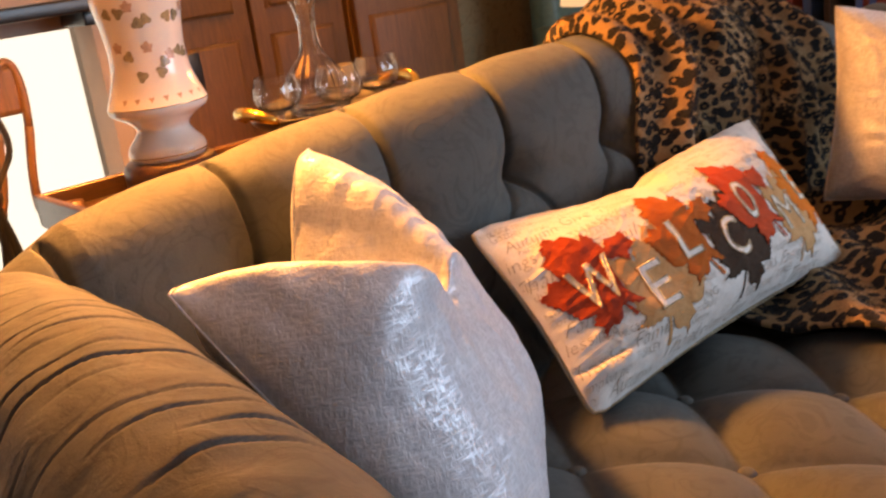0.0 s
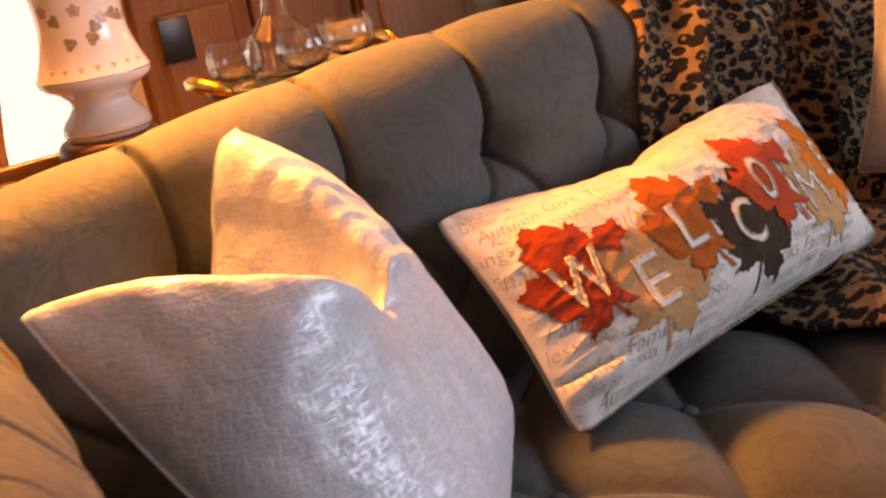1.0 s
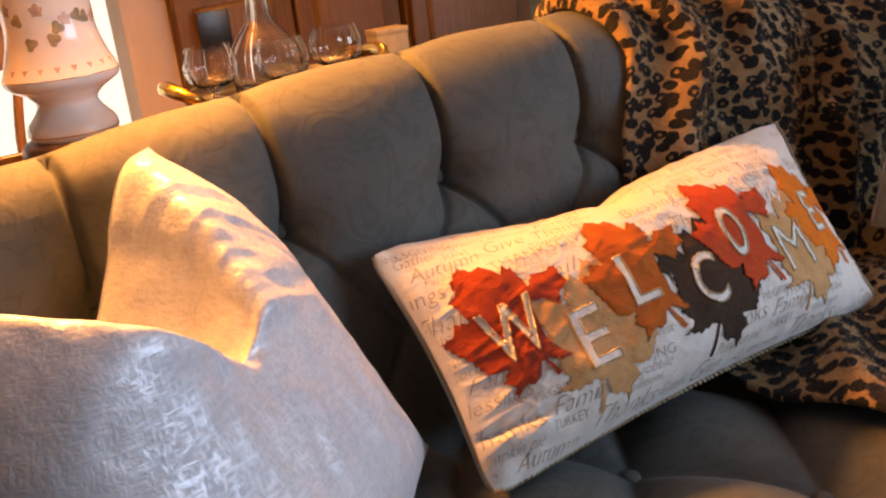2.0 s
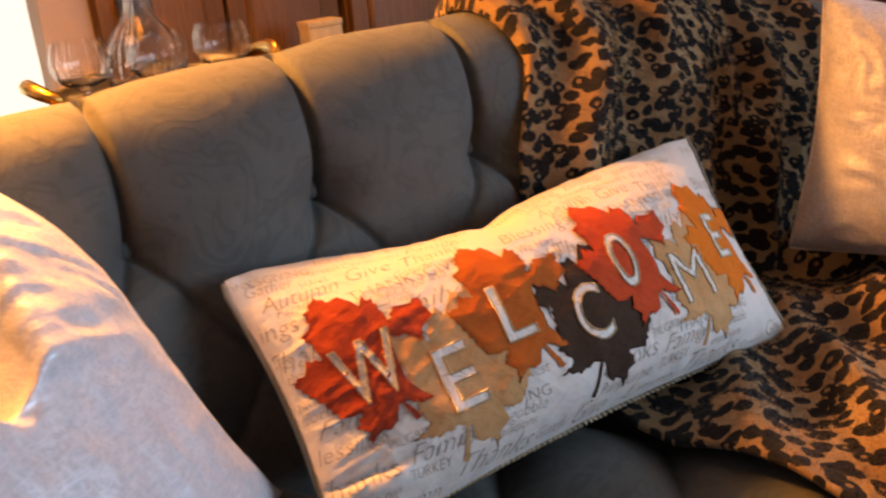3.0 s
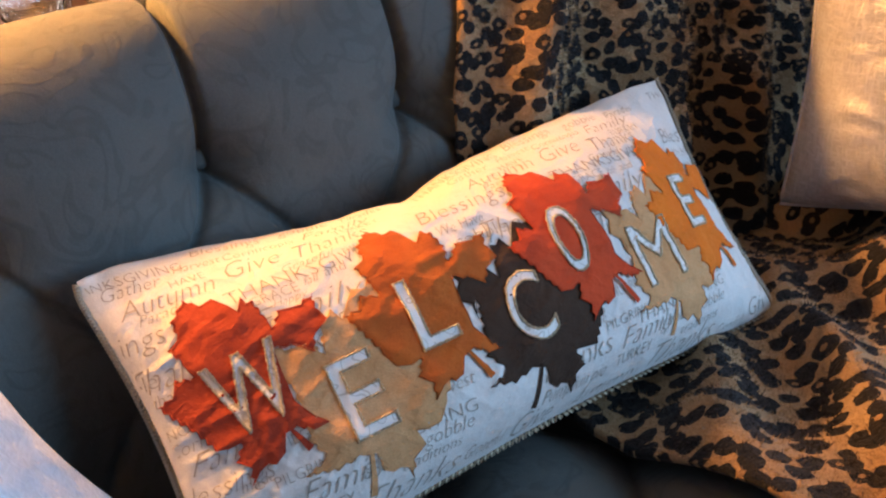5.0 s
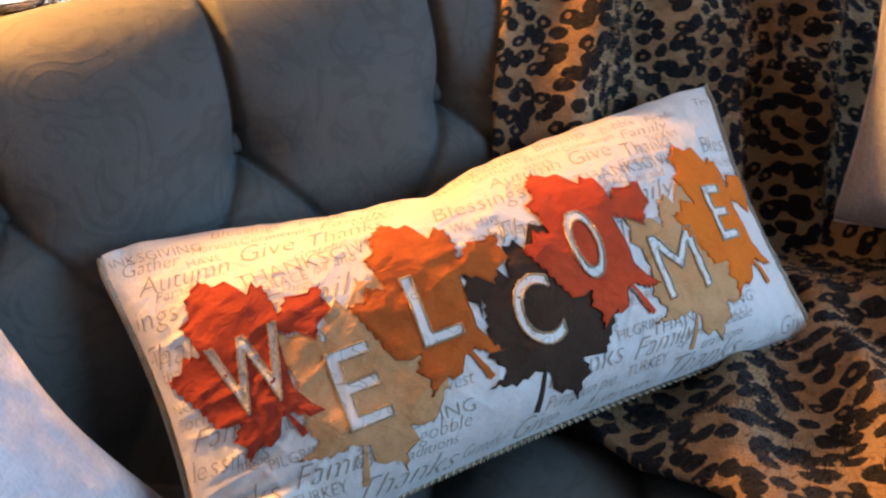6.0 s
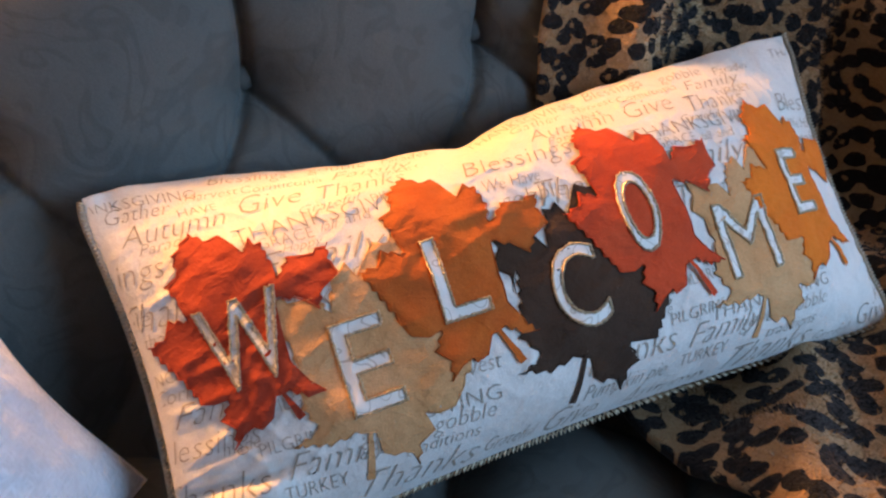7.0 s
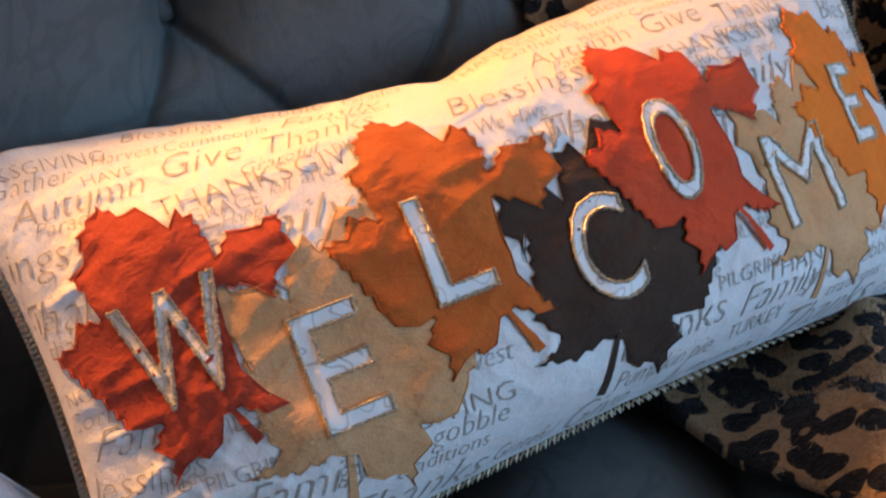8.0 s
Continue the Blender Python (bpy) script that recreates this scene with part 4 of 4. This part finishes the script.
part("bulb", lathe(smooth_profile([(0.001, 0.605), (0.016, 0.611), (0.012, 0.625)], 3), (LX, LY, LZ), 12), M_BULB, lamp_thing)

# gilt tray with decanter and glasses
GX, GY = 0.004, 0.425
gilt = thing("serving_tray", (GX, GY, TABLE_Z), "small gilt serving tray with leaf handles under the glassware", "tray")
tray_bm = lathe(smooth_profile([(0.001, 0.006), (0.1, 0.006), (0.118, 0.012), (0.126, 0.022), (0.129, 0.021), (0.12, 0.006), (0.1, 0.001), (0.001, 0.001)], 3), (0, 0, 0), 40)
tray_bm.transform(Matrix.Translation((GX, GY, TRAY_Z + 0.024)) @ Matrix.Diagonal((1.15, 0.85, 1, 1)))
part("dish", tray_bm, M_BLACK, gilt, "black lacquered dish")
for side in (-1, 1):
    pts = [(GX + side * (0.138 + 0.03 * math.sin(math.pi * k / 8)), GY + 0.05 * math.cos(math.pi * k / 8), TRAY_Z + 0.044 + 0.02 * math.sin(math.pi * k / 8)) for k in range(9)]
    part("handle", tube(pts, [0.006 + 0.005 * math.sin(math.pi * k / 8) for k in range(9)], 8), M_BRASS, gilt)
for x, y in ((-0.08, -0.05), (0.08, -0.05), (-0.08, 0.05), (0.08, 0.05)):
    part("foot", lathe([(0.011, -0.0315), (0.007, -0.012), (0.009, 0.026)], (GX + x, GY + y, TRAY_Z), 12), M_BRASS, gilt)
TOP = TRAY_Z + 0.0315


def cut_facets(bm, x, y, count, deep):
    """Flutes cut into a turned glass."""
    for v in bm.verts:
        k = 1 + deep * math.cos(count * math.atan2(v.co.y - y, v.co.x - x))
        v.co.x, v.co.y = x + (v.co.x - x) * k, y + (v.co.y - y) * k
    return bm


def goblet(x, y):
    g = thing("wine_glass", (x, y, TOP), "clear round wine glass on the gilt tray", "glass", "glasses on the tray")
    outer = smooth_profile([(0.028, 0.0), (0.029, 0.003), (0.008, 0.007), (0.006, 0.016), (0.012, 0.022), (0.034, 0.034), (0.044, 0.055), (0.044, 0.075), (0.037, 0.1)], 5)
    inner = smooth_profile([(0.0358, 0.1), (0.0426, 0.075), (0.0424, 0.056), (0.031, 0.036), (0.001, 0.026)], 5)
    part("bowl", cut_facets(lathe([(r * 0.86, z * 0.8) for r, z in outer + inner], (x, y, TOP), 36), x, y, 9, 0.03), M_GLASS, g, smooth=False)


for x, y in ((-0.092, 0.435), (-0.004, 0.385), (0.096, 0.410)):
    goblet(x, y)
DX, DY = 0.0, 0.455
dec = thing("decanter", (DX, DY, TOP), "clear cut-glass decanter with a long neck", "decanter")
outer = smooth_profile([(0.046, 0.0), (0.052, 0.01), (0.055, 0.04), (0.051, 0.065), (0.038, 0.088), (0.022, 0.11), (0.016, 0.135), (0.015, 0.17), (0.019, 0.195), (0.025, 0.21)], 6)
inner = smooth_profile([(0.022, 0.21), (0.016, 0.195), (0.0115, 0.17), (0.0125, 0.135), (0.018, 0.11), (0.034, 0.088), (0.047, 0.065), (0.051, 0.04), (0.047, 0.014), (0.001, 0.012)], 6)
part("bottle", cut_facets(lathe([(r, z * 0.9) for r, z in outer + inner], (DX, DY, TOP), 32), DX, DY, 8, 0.035), M_GLASS, dec, smooth=False)
part("stopper", lathe(smooth_profile([(0.012, 0.182), (0.014, 0.195), (0.01, 0.205), (0.022, 0.225), (0.024, 0.25), (0.012, 0.27), (0.001, 0.275)], 4), (DX, DY, TOP), 10), M_GLASS, dec, smooth=False)


# ------------------------------------------------ panelled cabinets behind
def panel_cabinet(x0, x1, doors, z0=0.0, z1=1.9, y=1.62, opening=None):
    c = thing("cabinet", ((x0 + x1) / 2, y, 0), "stained oak cabinet with raised door panels", "cabinet", "oak cabinets")
    part("body", box(x0, x1, y + 0.03, y + 0.45, z0, z1, 0.004), M_CABINET, c)
    w = (x1 - x0) / doors
    for k in range(doors):
        a, b = x0 + k * w + 0.006, x0 + (k + 1) * w - 0.006
        door = part("door", box(a, b, y, y + 0.025, z0 + 0.1, z1 - 0.05, 0.004), M_CABINET, c)
        s = 0.055
        for p0, p1 in ((z0 + 0.16, 0.87), (0.95, z1 - 0.12)):
            part("panel", box(a + s, b - s, y - 0.014, y + 0.002, p0, p1, 0.012), M_CABINET, door)
            part("moulding", tube([(a + s, y, p0), (b - s, y, p0), (b - s, y, p1), (a + s, y, p1)], 0.008, 6, True), M_CABINET, door)
    return c


cab = panel_cabinet(0.25, 0.93, 2)
part("dark_opening", box(0.30, 0.388, 1.590, 1.604, 0.748, 0.862, 0.003), M_BLACK, cab, "small black glazed opening")
panel_cabinet(0.95, 1.40, 1, z1=1.6, y=1.60)

shelf = thing("wall_shelf", (-0.4, 1.6, 1.02), "black lacquered shelf above the bright window", "shelf")
part("board", box(-1.2, 0.15, 1.44, 1.655, 1.02, 1.055, 0.006), M_BLACK, shelf)
for x in (-1.1, 0.05):
    part("bracket", box(x, x + 0.03, 1.5, 1.655, 0.985, 1.02, 0.004), M_BLACK, shelf)


def bentwood_chair(x, y):
    """A bentwood chair with a narrow arched back, leaning a little."""
    c = thing("chair", (x, y, 0), "brown bentwood chair with a narrow arched back", "chair")
    loop = []
    for k in range(25):
        a = math.pi * k / 24
        rise = math.sin(a) ** 0.8
        loop.append((x + 0.034 * math.cos(a) + 0.02 * rise, y + 0.01 * rise, 0.80 + 0.145 * rise))
    posts = [[(x + side * 0.034, y, 0.80), (x + side * 0.042 - 0.03, y, 0.62), (x + side * 0.12 - 0.05, y, 0.45), (x + side * 0.17 - 0.05, y + 0.02, 0.0)] for side in (-1, 1)]
    part("back_loop", tube(loop, 0.010, 8), M_BENTWOOD, c)
    panel = grid(7, 9, lambda u, v: Vector((x + (u - 0.5) * 0.062 * (1 - 0.55 * v * v) + 0.016 * v, y + 0.004, 0.83 + 0.105 * v)))
    board = part("back_panel", panel, M_BENTWOOD, c).modifiers.new("thickness", "SOLIDIFY")
    board.thickness = 0.012
    for p in posts:
        part("back_post", tube(smooth_profile(p, 6), 0.011, 8), M_BENTWOOD, c)
    part("seat", lathe(smooth_profile([(0.17, 0.43), (0.19, 0.44), (0.185, 0.46), (0.16, 0.465)], 4), (x - 0.05, y - 0.17, 0), 30), M_BENTWOOD, c)
    for side in (-1, 1):
        part("front_leg", tube([(x - 0.05 + side * 0.13, y - 0.28, 0.44), (x - 0.05 + side * 0.16, y - 0.31, 0.0)], 0.013, 8), M_BENTWOOD, c)
    return c


def iron_stand(x, y):
    """A stand of bowed iron bars gathered by a collar."""
    st = thing("iron_stand", (x, y, 0), "black wrought-iron stand with bowed bars gathered in a collar", "stand")
    for k, (top, foot) in enumerate(((0.010, 0.10), (-0.035, 0.05), (-0.075, -0.03), (-0.12, -0.10))):
        back = 0.03 * (k % 2)
        pts = smooth_profile([(x + foot, y + back * 2, 0.0), (x + foot * 0.5, y + back, 0.40), (x + 0.012 - 0.008 * k, y, 0.62), (x - 0.008 * k, y, 0.72), (x + top + 0.035, y + back, 0.80), (x + top + 0.02, y + back, 0.88), (x + top - 0.03, y + back, 0.93)], 8)
        part("bar", tube(pts, 0.0065, 8), M_BLACK, st)
    part("collar", lathe(smooth_profile([(0.015, 0.70), (0.020, 0.712), (0.020, 0.724), (0.015, 0.735)], 3), (x - 0.010, y, 0), 16), M_BLACK, st)
    return st


M_BENTWOOD = wood("brown_bentwood", (0.10, 0.05, 0.025), (0.20, 0.10, 0.05), 0.45)
bentwood_chair(-0.245, 1.30)
iron_stand(-0.40, 1.0)

stand = thing("side_table", (0.77, 1.42, 0), "small dark wooden side table before the cabinets", "table")
part("top", box(0.62, 0.92, 1.30, 1.54, 0.655, 0.68, 0.006), M_WALNUT, stand)
for x in (0.65, 0.89):
    for y in (1.33, 1.51):
        part("leg", lathe([(0.01, 0), (0.014, 0.4), (0.016, 0.655)], (x, y, 0), 12), M_WALNUT, stand)
card = thing("card_box", (0.765, 1.43, 0.68), "ivory cardboard box on the side table", "box")
part("body", box(0.715, 0.812, 1.40, 1.46, 0.6805, 0.742, 0.002), M_IVORY, card)
part("lid", box(0.713, 0.814, 1.398, 1.462, 0.742, 0.757, 0.002), M_IVORY, card)

# far corner: armchair, lamp on a stand, dark bookcase
armchair = thing("armchair", (2.85, 2.1, 0), "teal upholstered armchair in the far corner", "chair")
part("backrest", box(2.52, 3.14, 2.2, 2.36, 0.4, 1.02, 0.06), M_TEAL, armchair)
part("seat", box(2.58, 3.08, 1.7, 2.25, 0.22, 0.46, 0.05), M_TEAL, armchair)
for x in (2.48, 3.08):
    part("armrest", box(x, x + 0.1, 1.7, 2.3, 0.2, 0.62, 0.04), M_TEAL, armchair)
for x in (2.54, 3.10):
    for y in (1.76, 2.28):
        part("leg", lathe([(0.016, 0), (0.022, 0.21)], (x, y, 0), 12), M_DARKWOOD, armchair)
PX, PY = 0.96, 0.56
pedestal = thing("end_table", (PX, PY, 0), "round dark wooden end table behind the sofa", "table")
part("top", lathe(smooth_profile([(0.15, 0.52), (0.17, 0.53), (0.16, 0.55)], 3), (PX, PY, 0), 30), M_WALNUT, pedestal)
part("column", lathe(smooth_profile([(0.14, 0.0), (0.13, 0.02), (0.03, 0.06), (0.022, 0.3), (0.04, 0.52)], 4), (PX, PY, 0), 20), M_WALNUT, pedestal)
small = thing("table_lamp", (PX, PY, 0.55), "lit brass lamp with a cream drum shade on the end table", "lamp")
part("base", lathe(smooth_profile([(0.06, 0.0), (0.05, 0.02), (0.02, 0.06), (0.045, 0.16), (0.012, 0.3), (0.012, 0.4)], 4), (PX, PY, 0.5505), 24), M_BRASS, small)
part("shade", grid(41, 2, lambda u, v: Vector((PX + (0.14 - 0.03 * v) * math.cos(2 * math.pi * u), PY + (0.14 - 0.03 * v) * math.sin(2 * math.pi * u), 0.885 + 0.24 * v))), M_LITSHADE, small, "glowing cream drum shade")
case = thing("bookcase", (3.4, 1.0, 0), "dark wooden bookcase along the wall", "bookcase")
part("back_panel", box(3.57, 3.595, -0.2, 2.0, 0, 1.9, 0.003), M_DARKWOOD, case)
for y in (-0.2, 0.52, 1.24, 1.97):
    part("upright", box(3.28, 3.57, y, y + 0.03, 0, 1.9, 0.003), M_DARKWOOD, case)
for z in (0.05, 0.42, 0.8, 1.18, 1.56):
    part("shelf", box(3.285, 3.57, -0.17, 1.97, z, z + 0.025, 0.003), M_DARKWOOD, case)
rng = random.Random(8)
# the few blue covers put a blue glint of light into colour
M_BOOKS = [plain("book_" + n, c, 0.6) for n, c in (("blue_glint", (0.05, 0.12, 0.35)), ("red", (0.2, 0.03, 0.02)), ("brown", (0.1, 0.05, 0.03)))]
for z in (0.075, 0.445, 0.825):
    y = -0.15
    while y < 1.9:
        w = rng.uniform(0.025, 0.05)
        if nearest((y + 0.2) / 0.72) > 0.1 and rng.random() < 0.7:
            book = thing("book", (3.43, y + w / 2, z), "cloth-bound book on the dark bookcase", "book", "books on the bookcase")
            part("cover", box(3.32, 3.52, y, y + w - 0.003, z + 0.0005, z + rng.uniform(0.2, 0.28), 0.002), M_BOOKS[rng.choice((0, 1, 2, 2, 1))], book)
        y += w
